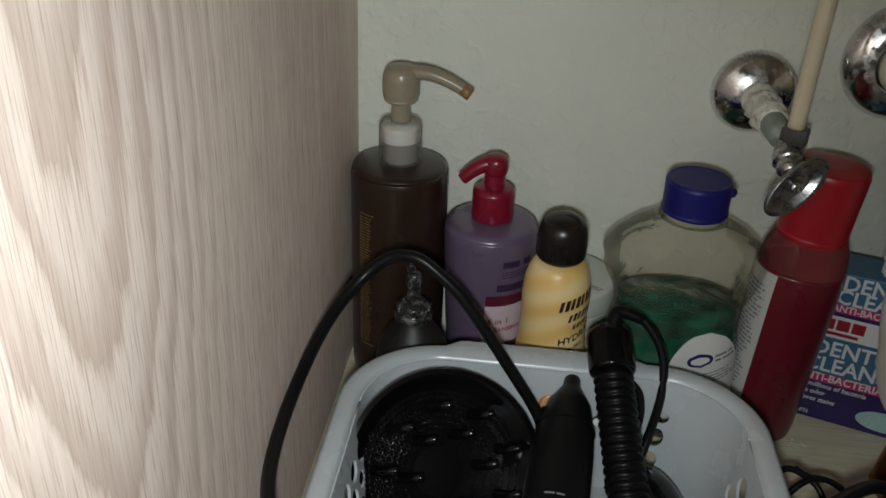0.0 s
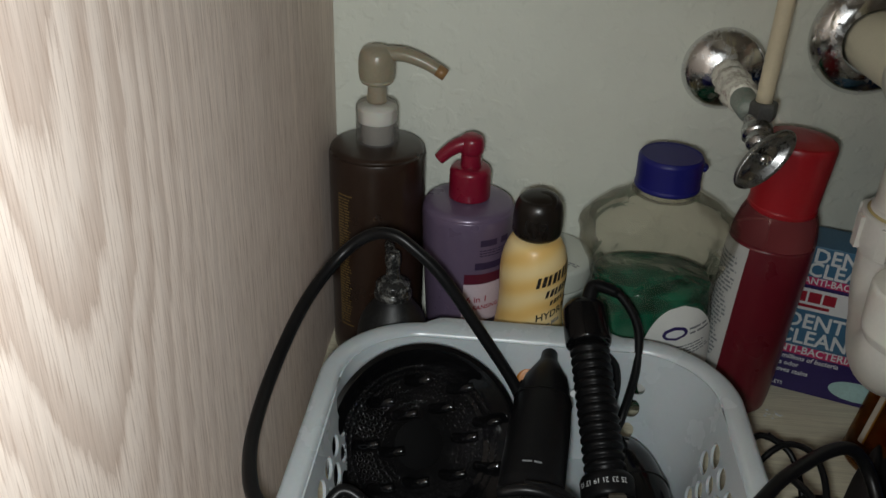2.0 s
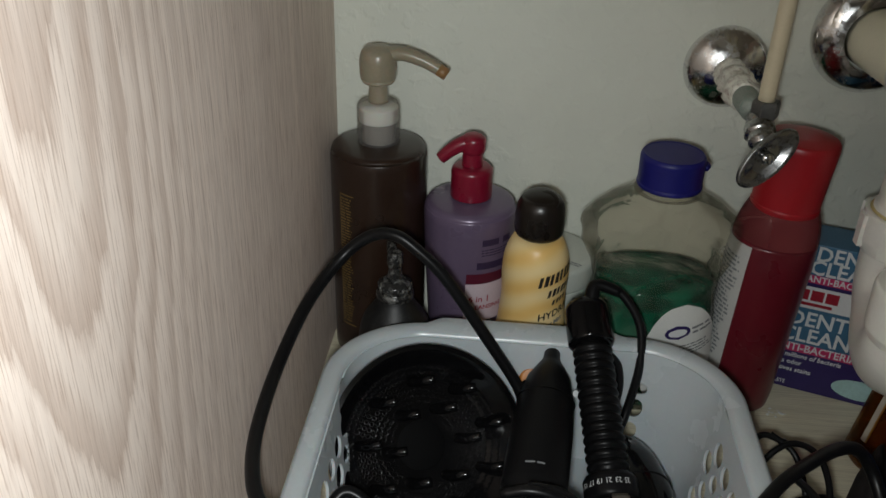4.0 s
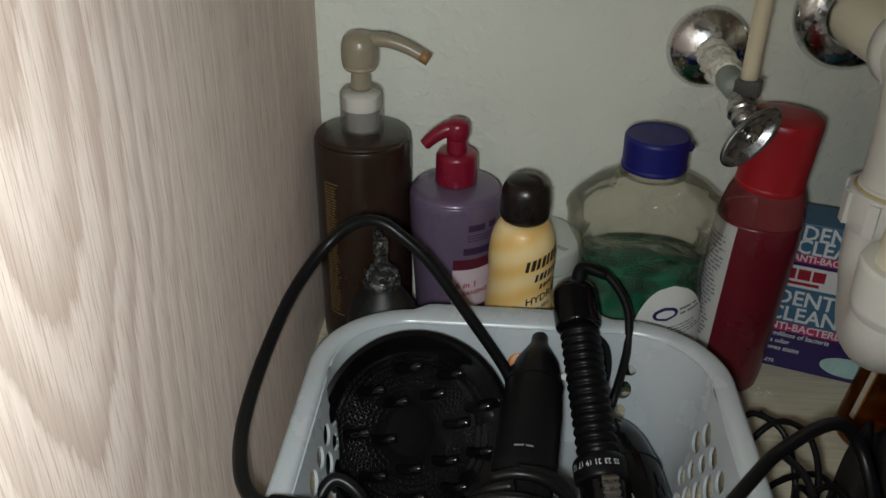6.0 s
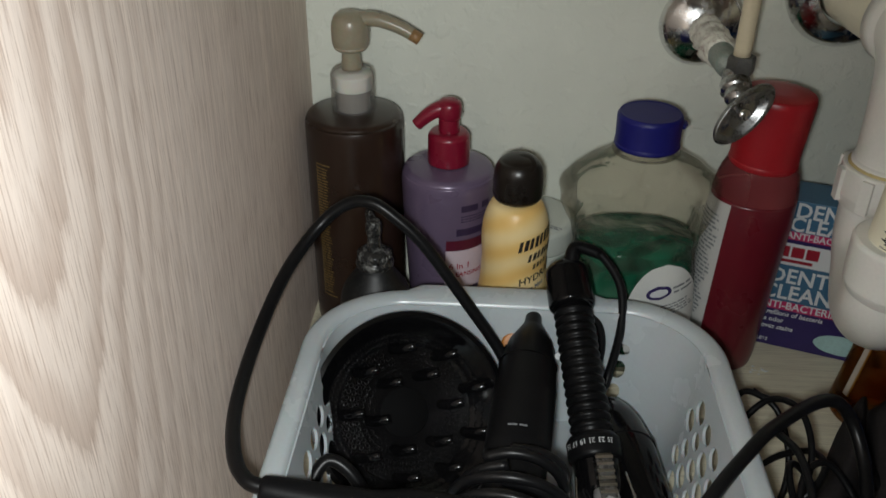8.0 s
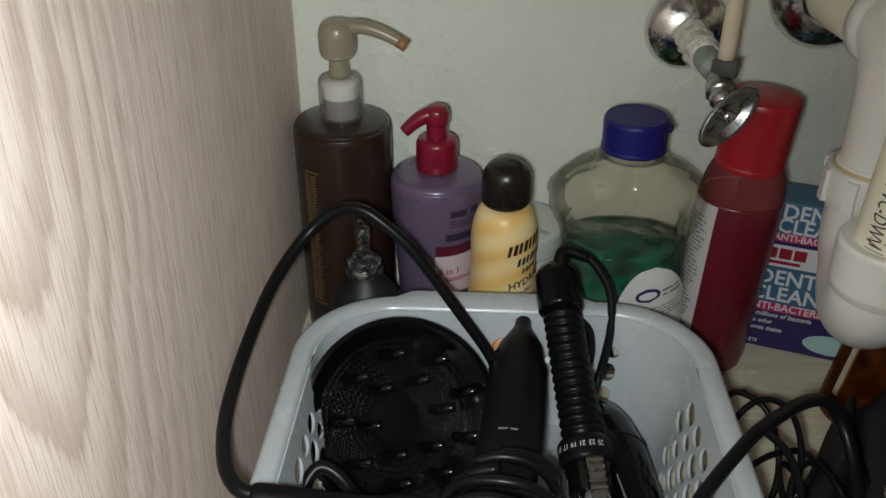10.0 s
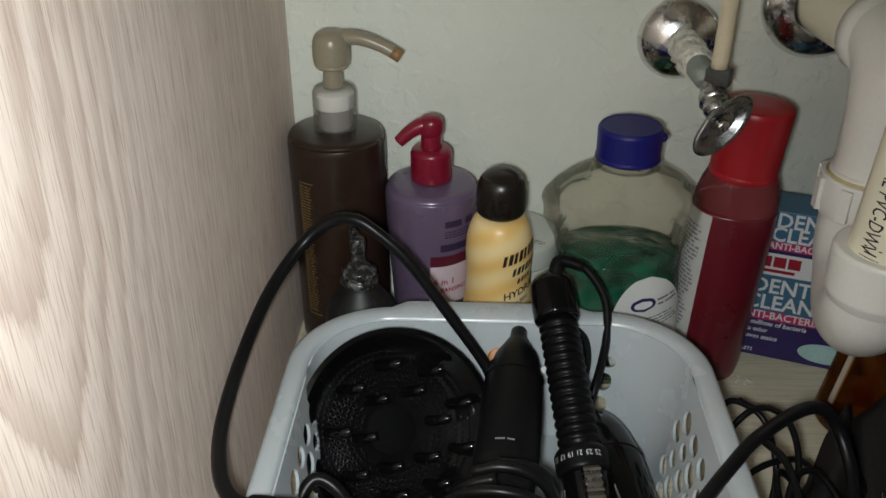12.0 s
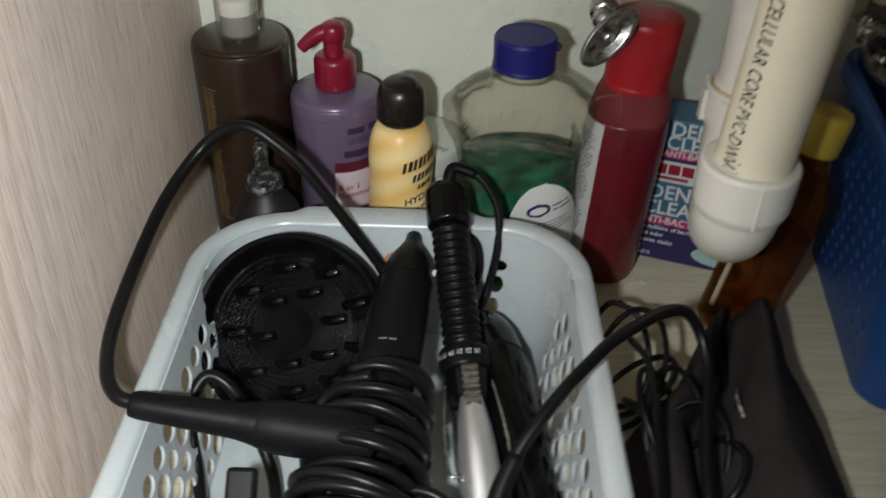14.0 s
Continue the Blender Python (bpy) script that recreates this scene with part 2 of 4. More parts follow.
RISER = plain("cream_riser_tube", (0.66, 0.58, 0.41), 0.35, var=0.06)
PVC = plain("cream_pvc_pipe", (0.84, 0.80, 0.63), 0.36, var=0.04, bump=0.05)
PVC_W = plain("white_pvc_fitting", (0.80, 0.79, 0.74), 0.32, var=0.05, bump=0.05, sub=0.05)
BOX_BLUE = plain("blue_carton", (0.050, 0.150, 0.255), 0.4, var=0.2, bump=0.05)
BOX_NAVY = plain("navy_carton", (0.03, 0.018, 0.11), 0.4, var=0.15, bump=0.05)
TABLET = plain("tablet_print", (0.38, 0.58, 0.56), 0.5, var=0.2)
BLACK_PL = plain("black_gloss_plastic", (0.0034, 0.0034, 0.0038), 0.13, var=0.3, bump=0.02, coat=0.05, spec=0.28)
BLACK_BOWL = plain("black_bowl_plastic", (0.0030, 0.0030, 0.0034), 0.14, var=0.2, bump=0, spec=0.4)
BLACK_MATT = plain("black_matt_plastic", (0.0055, 0.0055, 0.0060), 0.36, var=0.3, bump=0.08, spec=0.14)
HUB_BLACK = plain("dull_black_hub", (0.0022, 0.0022, 0.0024), 0.75, var=0.2, bump=0.05, spec=0.1)
GREY_MATT = plain("charcoal_rubber", (0.0048, 0.0048, 0.0053), 0.48, var=0.25, bump=0.2, spec=0.13)
CABLE = plain("black_cable_sheath", (0.0055, 0.0055, 0.0061), 0.34, var=0.25, bump=0.06, spec=0.25)
CLOTH = plain("black_pouch_cloth", (0.028, 0.0245, 0.0245), 0.9, var=0.3, scale=40, bump=0.8, spec=0.15)
CLIP_STEEL = plain("brushed_clip_metal", (0.80, 0.79, 0.80), 0.40, 0.85, var=0.08, bump=0.05)
STEEL = plain("polished_barrel", (0.62, 0.62, 0.62), 0.16, 1.0, var=0.08, bump=0.03)
AMBER = see_through("amber_glass", (0.86, 0.56, 0.20), 0.05, (0.16, 0.062, 0.014), 0.22, 0.35, 30)
AMBER_CAP = plain("ochre_cap", (0.52, 0.37, 0.05), 0.4)
ORANGE = plain("orange_plastic", (0.52, 0.19, 0.03), 0.4)
BLUE_PL = plain("blue_bin_plastic", (0.018, 0.080, 0.29), 0.38, var=0.15, bump=0.1)
GASKET = plain("yellowed_gasket", (0.55, 0.45, 0.21), 0.6)


# ---- building helpers ----
def part(name, bm, material, parent, label="", smooth=True):
    me = bpy.data.meshes.new(name)
    for f in bm.faces:
        f.smooth = smooth
    bm.to_mesh(me)
    bm.free()
    me.materials.append(material)
    ob = new(name, me)
    ob.parent = parent
    return tagged(ob, label)


def thing(name, at, label, category, group="", kind=""):
    ob = new(name)
    ob.empty_display_size = 0.02
    ob.matrix_basis = at if isinstance(at, Matrix) else Matrix.Translation(at)
    return tagged(ob, label, category, group, kind)


def sharp(ob, degrees=35):
    ob.data.set_sharp_from_angle(angle=radians(degrees))
    return ob


def bevel(ob, width=0.001, segments=2):
    m = ob.modifiers.new("bevel", "BEVEL")
    m.width, m.segments, m.limit_method = width, segments, "ANGLE"
    return ob


def box(x0, x1, y0, y1, z0, z1, bm=None):
    bm = bm or bmesh.new()
    m = Matrix.LocRotScale(((x0 + x1) / 2, (y0 + y1) / 2, (z0 + z1) / 2), None, (x1 - x0, y1 - y0, z1 - z0))
    bmesh.ops.create_cube(bm, size=1, matrix=m)
    return bm


def lathe(profile, segments=48, bm=None, m=None, sx=1.0, sy=1.0):
    """A turned body from (radius, height) pairs, closed where the radius is 0."""
    bm = bm or bmesh.new()
    m = m or Matrix.Identity(4)
    rings = []
    for r, z in profile:
        if r <= 1e-7:
            rings.append([bm.verts.new(m @ Vector((0, 0, z)))])
        else:
            rings.append([bm.verts.new(m @ Vector((sx * r * math.cos(a), sy * r * math.sin(a), z))) for a in (2 * math.pi * k / segments for k in range(segments))])
    for a, b in zip(rings, rings[1:]):
        for k in range(segments):
            q = [a[k % len(a)], a[(k + 1) % len(a)], b[(k + 1) % len(b)], b[k % len(b)]]
            q = list(dict.fromkeys(q))
            if len(q) > 2:
                bm.faces.new(q)
    bmesh.ops.recalc_face_normals(bm, faces=bm.faces[:])
    return bm


def rounded(points, radius, steps=4):
    """Rounds the inner corners of a (radius, height) outline."""
    out = [points[0]]
    for a, b, c in zip(points, points[1:], points[2:]):
        a, b, c = Vector(a), Vector(b), Vector(c)
        d = min(radius, (a - b).length / 2, (c - b).length / 2)
        p, q = b + (a - b).normalized() * d, b + (c - b).normalized() * d
        for k in range(steps + 1):
            t = k / steps
            out.append(tuple(p * (1 - t) ** 2 + b * 2 * t * (1 - t) + q * t * t))
    return out + [points[-1]]


def spline(points, steps=8):
    pts = [Vector(p) for p in points]
    pts = [2 * pts[0] - pts[1], *pts, 2 * pts[-1] - pts[-2]]
    out = []
    for a, b, c, d in zip(pts, pts[1:], pts[2:], pts[3:]):
        for k in range(steps):
            t = k / steps
            out.append(0.5 * (2 * b + (c - a) * t + (2 * a - 5 * b + 4 * c - d) * t * t + (3 * b - a - 3 * c + d) * t ** 3))
    return out + [pts[-2]]


def tube(points, radius, segments=10, steps=8, bm=None, closed_ends=True):
    """A round sweep along a smooth line; radius is a number or a function of 0..1."""
    bm = bm or bmesh.new()
    line = spline(points, steps) if steps > 1 else [Vector(p) for p in points]
    side = None
    rings = []
    for k, p in enumerate(line):
        d = (line[min(k + 1, len(line) - 1)] - line[max(k - 1, 0)]).normalized()
        if side is None:
            side = d.orthogonal().normalized()
        side = (side - d * side.dot(d)).normalized()
        up = d.cross(side)
        r = radius(k / (len(line) - 1)) if callable(radius) else radius
        rings.append([bm.verts.new(p + r * (math.cos(a) * side + math.sin(a) * up)) for a in (2 * math.pi * j / segments for j in range(segments))])
    for a, b in zip(rings, rings[1:]):
        for j in range(segments):
            bm.faces.new((a[j], a[(j + 1) % segments], b[(j + 1) % segments], b[j]))
    if closed_ends:
        bm.faces.new(rings[0][::-1]), bm.faces.new(rings[-1])
    return bm


def minus(points, origin):
    return [Vector(p) - Vector(origin) for p in points]


def lettering(text, size, width=1.0, bold=0.0):
    """Flat letters in the xy plane, from x = 0, on the base line."""
    c = bpy.data.curves.new("letters", "FONT")
    c.body, c.size, c.offset, c.resolution_u = text, size, bold, 2
    ob = bpy.data.objects.new("letters", c)
    me = bpy.data.meshes.new_from_object(ob)
    bm = bmesh.new()
    bm.from_mesh(me)
    bpy.data.objects.remove(ob), bpy.data.meshes.remove(me), bpy.data.curves.remove(c)
    bmesh.ops.scale(bm, vec=(width, 1, 1), verts=bm.verts)
    return bm


def bars(rows, bm=None):
    """Bars (x0, x1, y0, y1) in the xy plane, cut finely enough to be bent."""
    bm = bm or bmesh.new()
    for x0, x1, y0, y1 in rows:
        k, rows_up = max(1, int((x1 - x0) / 0.003)), max(1, int((y1 - y0) / 0.006))
        grid = [[bm.verts.new((x0 + (x1 - x0) * i / k, y0 + (y1 - y0) * j / rows_up, 0)) for i in range(k + 1)] for j in range(rows_up + 1)]
        for low, top in zip(grid, grid[1:]):
            for i in range(k):
                bm.faces.new((low[i], low[i + 1], top[i + 1], top[i]))
    return bm


def wrap(bm, radius, angle, z, lift=0.0003, sx=1.0, sy=1.0):
    """Bends flat print round an upright body; angle 0 faces -y, plus turns towards +x."""
    for v in bm.verts:
        zz = z + v.co.y
        r = radius(zz) if callable(radius) else radius
        a = radians(angle) + v.co.x / r
        v.co = ((r * sx + lift) * math.sin(a), -(r * sy + lift) * math.cos(a), zz)
    return bm


def ellipse_patch(w, h, rows=26, cols=20):
    """A flat oval in the xy plane, as a grid that can be bent."""
    bm = bmesh.new()
    grid = []
    for j in range(rows + 1):
        y = -h + 2 * h * j / rows
        half = w * math.sqrt(max(0.0004, 1 - (y / h) ** 2))
        grid.append([bm.verts.new((-half + 2 * half * i / cols, y, 0)) for i in range(cols + 1)])
    for a, b in zip(grid, grid[1:]):
        for i in range(cols):
            bm.faces.new((a[i], a[i + 1], b[i + 1], b[i]))
    return bm


def text_lines(x0, x1, y_top, rows, height, gap, seed=1):
    """Bars in place of small print: rows of words of uneven length."""
    rnd = random.Random(seed)
    out = []
    for k in range(rows):
        y = y_top - k * (height + gap)
        x = x0
        end = x1 - rnd.uniform(0, 0.25) * (x1 - x0)
        while x < end:
            w = min(rnd.uniform(1.5, 5) * height, end - x)
            out.append((x, x + w, y - height, y))
            x += w + height * 0.7
    return out


def between(a, b):
    """A pose at a whose z axis points to b."""
    d = (Vector(b) - Vector(a)).normalized()
    return Matrix.Translation(a) @ d.to_track_quat("Z", "Y").to_matrix().to_4x4()


def profile_radius(profile):
    zs, rs = [p[1] for p in profile], [p[0] for p in profile]
    return lambda z: float(np.interp(z, zs, rs))


# ---- the cabinet and the room round it ----
def slab(name, x0, x1, y0, y1, z0, z1, material, label):
    ob = part(name, box(x0, x1, y0, y1, z0, z1), material, None, label, smooth=False)
    return tagged(ob, "", name.split("_")[0], "", "structure")


slab("wall_back", -0.6, 1.5, 0.0, 0.12, -0.12, 2.4, PAINT, "off-white painted wall with a sprayed knockdown texture")
slab("cabinet_panel", -0.018, 0.0, -0.60, -0.001, 0.0, 0.66, OAK_UP, "pale oak laminate side panel of the sink cabinet")
slab("cabinet_panel_far", 0.86, 0.878, -0.60, -0.001, 0.0, 0.66, OAK_UP, "pale oak laminate side panel of the sink cabinet")
slab("floor", -0.018, 0.878, -0.60, -0.001, -0.016, -0.0005, OAK_FLOOR, "pale oak laminate cabinet floor")
slab("ceiling", -0.05, 0.92, -0.62, -0.001, 0.663, 0.69, PLAIN_WALL, "underside of the sink counter")
slab("baseboard", -0.018, 0.878, -0.56, -0.54, -0.12, -0.017, OAK_UP, "oak toe kick under the cabinet")
slab("room_floor", -1.6, 2.0, -2.8, 0.0, -0.16, -0.121, ROOM_TILE, "beige bathroom vinyl floor")
slab("room_ceiling", -1.6, 2.0, -2.8, 0.12, 2.401, 2.46, PLAIN_WALL, "plain bathroom ceiling")
slab("wall_front", -1.6, 2.0, -2.9, -2.801, -0.16, 2.4, PLAIN_WALL, "plain bathroom wall")
slab("wall_left", -1.7, -1.601, -2.8, 0.12, -0.16, 2.4, PLAIN_WALL, "plain bathroom wall")
slab("wall_right", 2.001, 2.1, -2.8, 0.12, -0.16, 2.4, PLAIN_WALL, "plain bathroom wall")


# ---- bottles at the back wall ----
def brown_bottle(at):
    t = thing("pump_bottle", at, "tall dark brown plastic bottle with a yellowed clear pump", "bottle", "bottles along the wall")
    body = rounded([(0, 0), (0.0345, 0.0), (0.0348, 0.1655), (0.0330, 0.1715), (0.017, 0.1738), (0, 0.1738)], 0.004, 5)
    b = part("body", lathe(body, 64), BROWN_PL, t)
    print_rows = text_lines(0, 0.0105, 0.0, 46, 0.0011, 0.0012, 3)
    bm = bars(print_rows)
    part("label", wrap(bm, 0.0348, -42, 0.140), GOLD_INK, b, "gold small print in a narrow column")
    bm = bars([(-0.0005, 0.0120, 0.0, 0.001), (-0.0005, 0.0120, -0.110, -0.109), (-0.0005, 0.0, -0.11, 0.001)])
    part("label_frame", wrap(bm, 0.0348, -42, 0.142), GOLD_INK, b)
    part("collar", lathe(rounded([(0.0125, 0.1736), (0.0152, 0.1736), (0.0152, 0.200), (0.0135, 0.2035), (0.007, 0.2045)], 0.0012), 40), COLLAR, t, "clear plastic screw collar")
    part("collar_sleeve", lathe(rounded([(0.0, 0.189), (0.0138, 0.189), (0.0138, 0.1995), (0.0062, 0.2032), (0, 0.2032)], 0.001), 40), COLLAR_IN, t, "milky white inner sleeve")
    part("closure", lathe(rounded([(0.0, 0.1738), (0.0118, 0.1738), (0.0118, 0.1885), (0, 0.1885)], 0.001), 32), COLLAR_DIP, t)
    part("stem", lathe(rounded([(0.0, 0.203), (0.0072, 0.203), (0.0062, 0.219), (0, 0.219)], 0.0006), 28), PUMP_HEAD, t)
    part("pump_head", lathe(rounded([(0.0, 0.2165), (0.0110, 0.2165), (0.0128, 0.2225), (0.0128, 0.235), (0.0105, 0.2415), (0.004, 0.2435), (0, 0.2435)], 0.004), 40), PUMP_HEAD, t, "yellowed translucent pump head")
    line = [(0.004, 0, 0.2375), (0.018, -0.001, 0.2385), (0.032, -0.002, 0.2345), (0.044, -0.003, 0.2285)]
    part("spout", tube(line, lambda k: 0.0055 - 0.0014 * k, 14), PUMP_HEAD, t)
    part("spout_tip", tube([(0.0415, -0.0028, 0.2298), (0.0475, -0.0033, 0.2262)], lambda k: 0.0043, 14, 2), PUMP_TIP, t, "browned tip of the spout")
    return t


def black_bottle(at):
    t = thing("soap_bottle", at, "small black bottle with a dusty clear pump stump", "bottle", "bottles along the wall")
    part("body", lathe(rounded([(0, 0), (0.0275, 0), (0.0285, 0.05), (0.026, 0.066), (0.014, 0.083), (0.0125, 0.087), (0, 0.087)], 0.007, 5), 48), DARK_GLASS, t)
    part("collar", lathe(rounded([(0.0105, 0.0865), (0.0145, 0.0865), (0.0145, 0.0905), (0.0125, 0.0925), (0.0125, 0.098), (0.0085, 0.101), (0, 0.101)], 0.0012), 36), PUMP_GREY, t, "dusty grey collar")
    ring = bmesh.new()
    for k in range(20):
        a = 2 * math.pi * k / 20
        box(-0.0007, 0.0007, -0.0008, 0.0008, 0.0925, 0.0975, ring)
        bmesh.ops.transform(ring, matrix=Matrix.Rotation(a, 4, "Z") @ Matrix.Translation((0.0125, 0, 0)), verts=ring.verts[-8:])
    part("collar_ribs", ring, PUMP_GREY, t)
    part("stem", lathe(rounded([(0.0, 0.100), (0.0058, 0.100), (0.005, 0.112), (0.0062, 0.114), (0.0062, 0.121), (0.005, 0.124), (0, 0.124)], 0.001), 28), PUMP_GREY, t, "clear plastic pump stem")
    part("spout", tube([(0, 0, 0.118), (-0.004, 0.012, 0.1195), (-0.006, 0.024, 0.118)], 0.0042, 12), PUMP_GREY, t)
    return t


def purple_bottle(at):
    t = thing("pump_bottle", at, "pearly purple plastic bottle with a red pump", "bottle", "bottles along the wall")
    out = [(0, 0), (0.026, 0.0), (0.0285, 0.03), (0.0325, 0.095), (0.0338, 0.128), (0.0318, 0.1350), (0.0165, 0.1375), (0, 0.1375)]
    rr = profile_radius(out[1:6])
    b = part("body", lathe(rounded(out, 0.007, 6), 64), PURPLE, t)
    part("brand_print", wrap(bars(text_lines(-0.004, 0.024, 0.0060, 1, 0.0052, 0.001, 30) + text_lines(-0.004, 0.022, -0.0022, 3, 0.0009, 0.0012, 31) + text_lines(-0.007, 0.024, -0.0125, 1, 0.0058, 0.001, 33)), rr, 26, 0.1125), INK, b)
    part("red_band", wrap(bars([(-0.014, 0.024, 0.0, 0.0085)]), rr, 26, 0.082), WINE_INK, b, "dark red band on the label")
    part("label", wrap(bars([(-0.014, 0.024, -0.034, -0.0002)]), rr, 26, 0.082), LABEL_PINK, b, "pale pink label panel")
    six = lettering("6 in 1", 0.0072, 1.0, 0.0001)
    bmesh.ops.translate(six, vec=(-0.0115, 0, 0), verts=six.verts)
    part("lettering", wrap(six, rr, 26, 0.066, 0.0005), RED_INK, b)
    cl = lettering("CLEANSING", 0.0052, 1.0, 0.0001)
    bmesh.ops.translate(cl, vec=(-0.0125, 0, 0), verts=cl.verts)
    part("lettering", wrap(cl, rr, 26, 0.0592, 0.0005), RED_INK, b)
    part("collar", lathe(rounded([(0.0, 0.1376), (0.0150, 0.1376), (0.0148, 0.1585), (0.0125, 0.1615), (0.007, 0.162), (0, 0.162)], 0.0016), 44), RED_PL, t, "red screw collar")
    part("stem", lathe(rounded([(0.0, 0.161), (0.0075, 0.161), (0.0072, 0.176), (0, 0.176)], 0.0008), 28), RED_PL, t)
    head = lathe(rounded([(0.0, 0.1705), (0.0085, 0.1705), (0.0092, 0.178), (0.008, 0.1835), (0.003, 0.1855), (0, 0.1855)], 0.003), 36)
    part("pump_head", head, RED_PL, t)
    spout = tube([(0.002, 0, 0.1795), (-0.008, -0.002, 0.1775), (-0.0155, -0.003, 0.173), (-0.0225, -0.004, 0.1665)], lambda k: 0.0062 - 0.002 * k, 14)
    part("spout", spout, RED_PL, t)
    return t


def lotion_bottle(at):
    t = thing("lotion_bottle", at, "waisted yellow swirl-printed bottle with a dark brown cap", "bottle", "bottles along the wall")
    out = [(0, 0), (0.023, 0.0), (0.0255, 0.012), (0.0258, 0.045), (0.0232, 0.070), (0.0228, 0.084), (0.0238, 0.100), (0.0225, 0.114), (0.0172, 0.127), (0, 0.127)]
    rr = profile_radius(out[1:9])
    b = part("body", lathe(rounded(out, 0.006, 5), 64), YELLOW, t)
    for x0, x1, high, z, count in ((-0.003, 0.027, 0.0080, 0.0985, 8), (0.004, 0.024, 0.0062, 0.0880, 6), (0.008, 0.020, 0.0040, 0.0805, 4)):
        step = (x1 - x0) / count
        slanted = bars([(x0 + k * step, x0 + (k + 0.62 + 0.12 * (k % 2)) * step, 0.0, high) for k in range(count)])
        for v in slanted.verts:
            v.co.y += 0.24 * v.co.x
            v.co.x += 0.18 * v.co.y
        part("brand_print", wrap(slanted, rr, 12, z), BLACK_INK, b)
    for text, size, z, x0, m in (("HYDRATION", 0.0078, 0.0705, -0.0015, BLACK_INK), ("Clear Mist", 0.0046, 0.0640, -0.0005, GREY_INK)):
        bm = lettering(text, size, 1.0, 0.00015)
        for v in bm.verts:
            v.co.y += 0.22 * v.co.x
            v.co.x += x0
        part("lettering", wrap(bm, rr, 12, z, 0.0004), m, b)
    part("cap", lathe(rounded([(0.0, 0.1272), (0.0170, 0.1272), (0.0172, 0.143), (0.0158, 0.153), (0.0095, 0.1595), (0, 0.161)], 0.006, 6), 48), BLACK_CAP, t, "dark brown domed cap")
    part("cap_button", lathe(rounded([(0.0085, 0.0), (0.0085, 0.0016), (0.006, 0.0026), (0, 0.0028)], 0.001), 32, m=Matrix.Translation((0.003, -0.006, 0.1555)) @ Matrix.Rotation(radians(32), 4, "X")), BLACK_CAP, t)
    return t


def white_jar(at):
    t = thing("jar", at, "low white plastic jar with a printed lid", "jar")
    part("body", lathe(rounded([(0, 0), (0.031, 0), (0.032, 0.072), (0, 0.072)], 0.004), 48), JAR_WHITE, t)
    lid = part("lid", lathe(rounded([(0, 0.072), (0.0345, 0.072), (0.0345, 0.090), (0.030, 0.0935), (0, 0.094)], 0.003), 56), JAR_WHITE, t)
    bm = bars(text_lines(0.002, 0.020, 0, 2, 0.0013, 0.0012, 5))
    bmesh.ops.transform(bm, matrix=Matrix.Translation((0.008, -0.016, 0.0945)) @ Matrix.Rotation(radians(-32), 4, "Z"), verts=bm.verts)
    part("print", bm, GREY_INK, lid)
    return t


def loft(rings, segments=56, close=True):
    """Stacked ovals: rows of (z, half width, half depth, squareness)."""
    bm = bmesh.new()
    made = []
    for z, w, d, e in rings:
        ring = []
        for k in range(segments):
            a = 2 * math.pi * k / segments
            c, s = math.cos(a), math.sin(a)
            ring.append(bm.verts.new((w * math.copysign(abs(c) ** e, c), d * math.copysign(abs(s) ** e, s), z)))
        made.append(ring)
    for a, b in zip(made, made[1:]):
        for k in range(segments):
            bm.faces.new((a[k], a[(k + 1) % segments], b[(k + 1) % segments], b[k]))
    if close:
        bm.faces.new(made[0][::-1]), bm.faces.new(made[-1])
    return bm


def smooth_rings(rings, steps=5):
    pts = np.array(rings)
    s = np.linspace(0, len(pts) - 1, (len(pts) - 1) * steps + 1)
    out = []
    for u in s:
        k = min(int(u), len(pts) - 2)
        t = u - k
        t = t * t * (3 - 2 * t) * 0.5 + t * 0.5
        out.append(tuple(pts[k] * (1 - t) + pts[k + 1] * t))
    return out


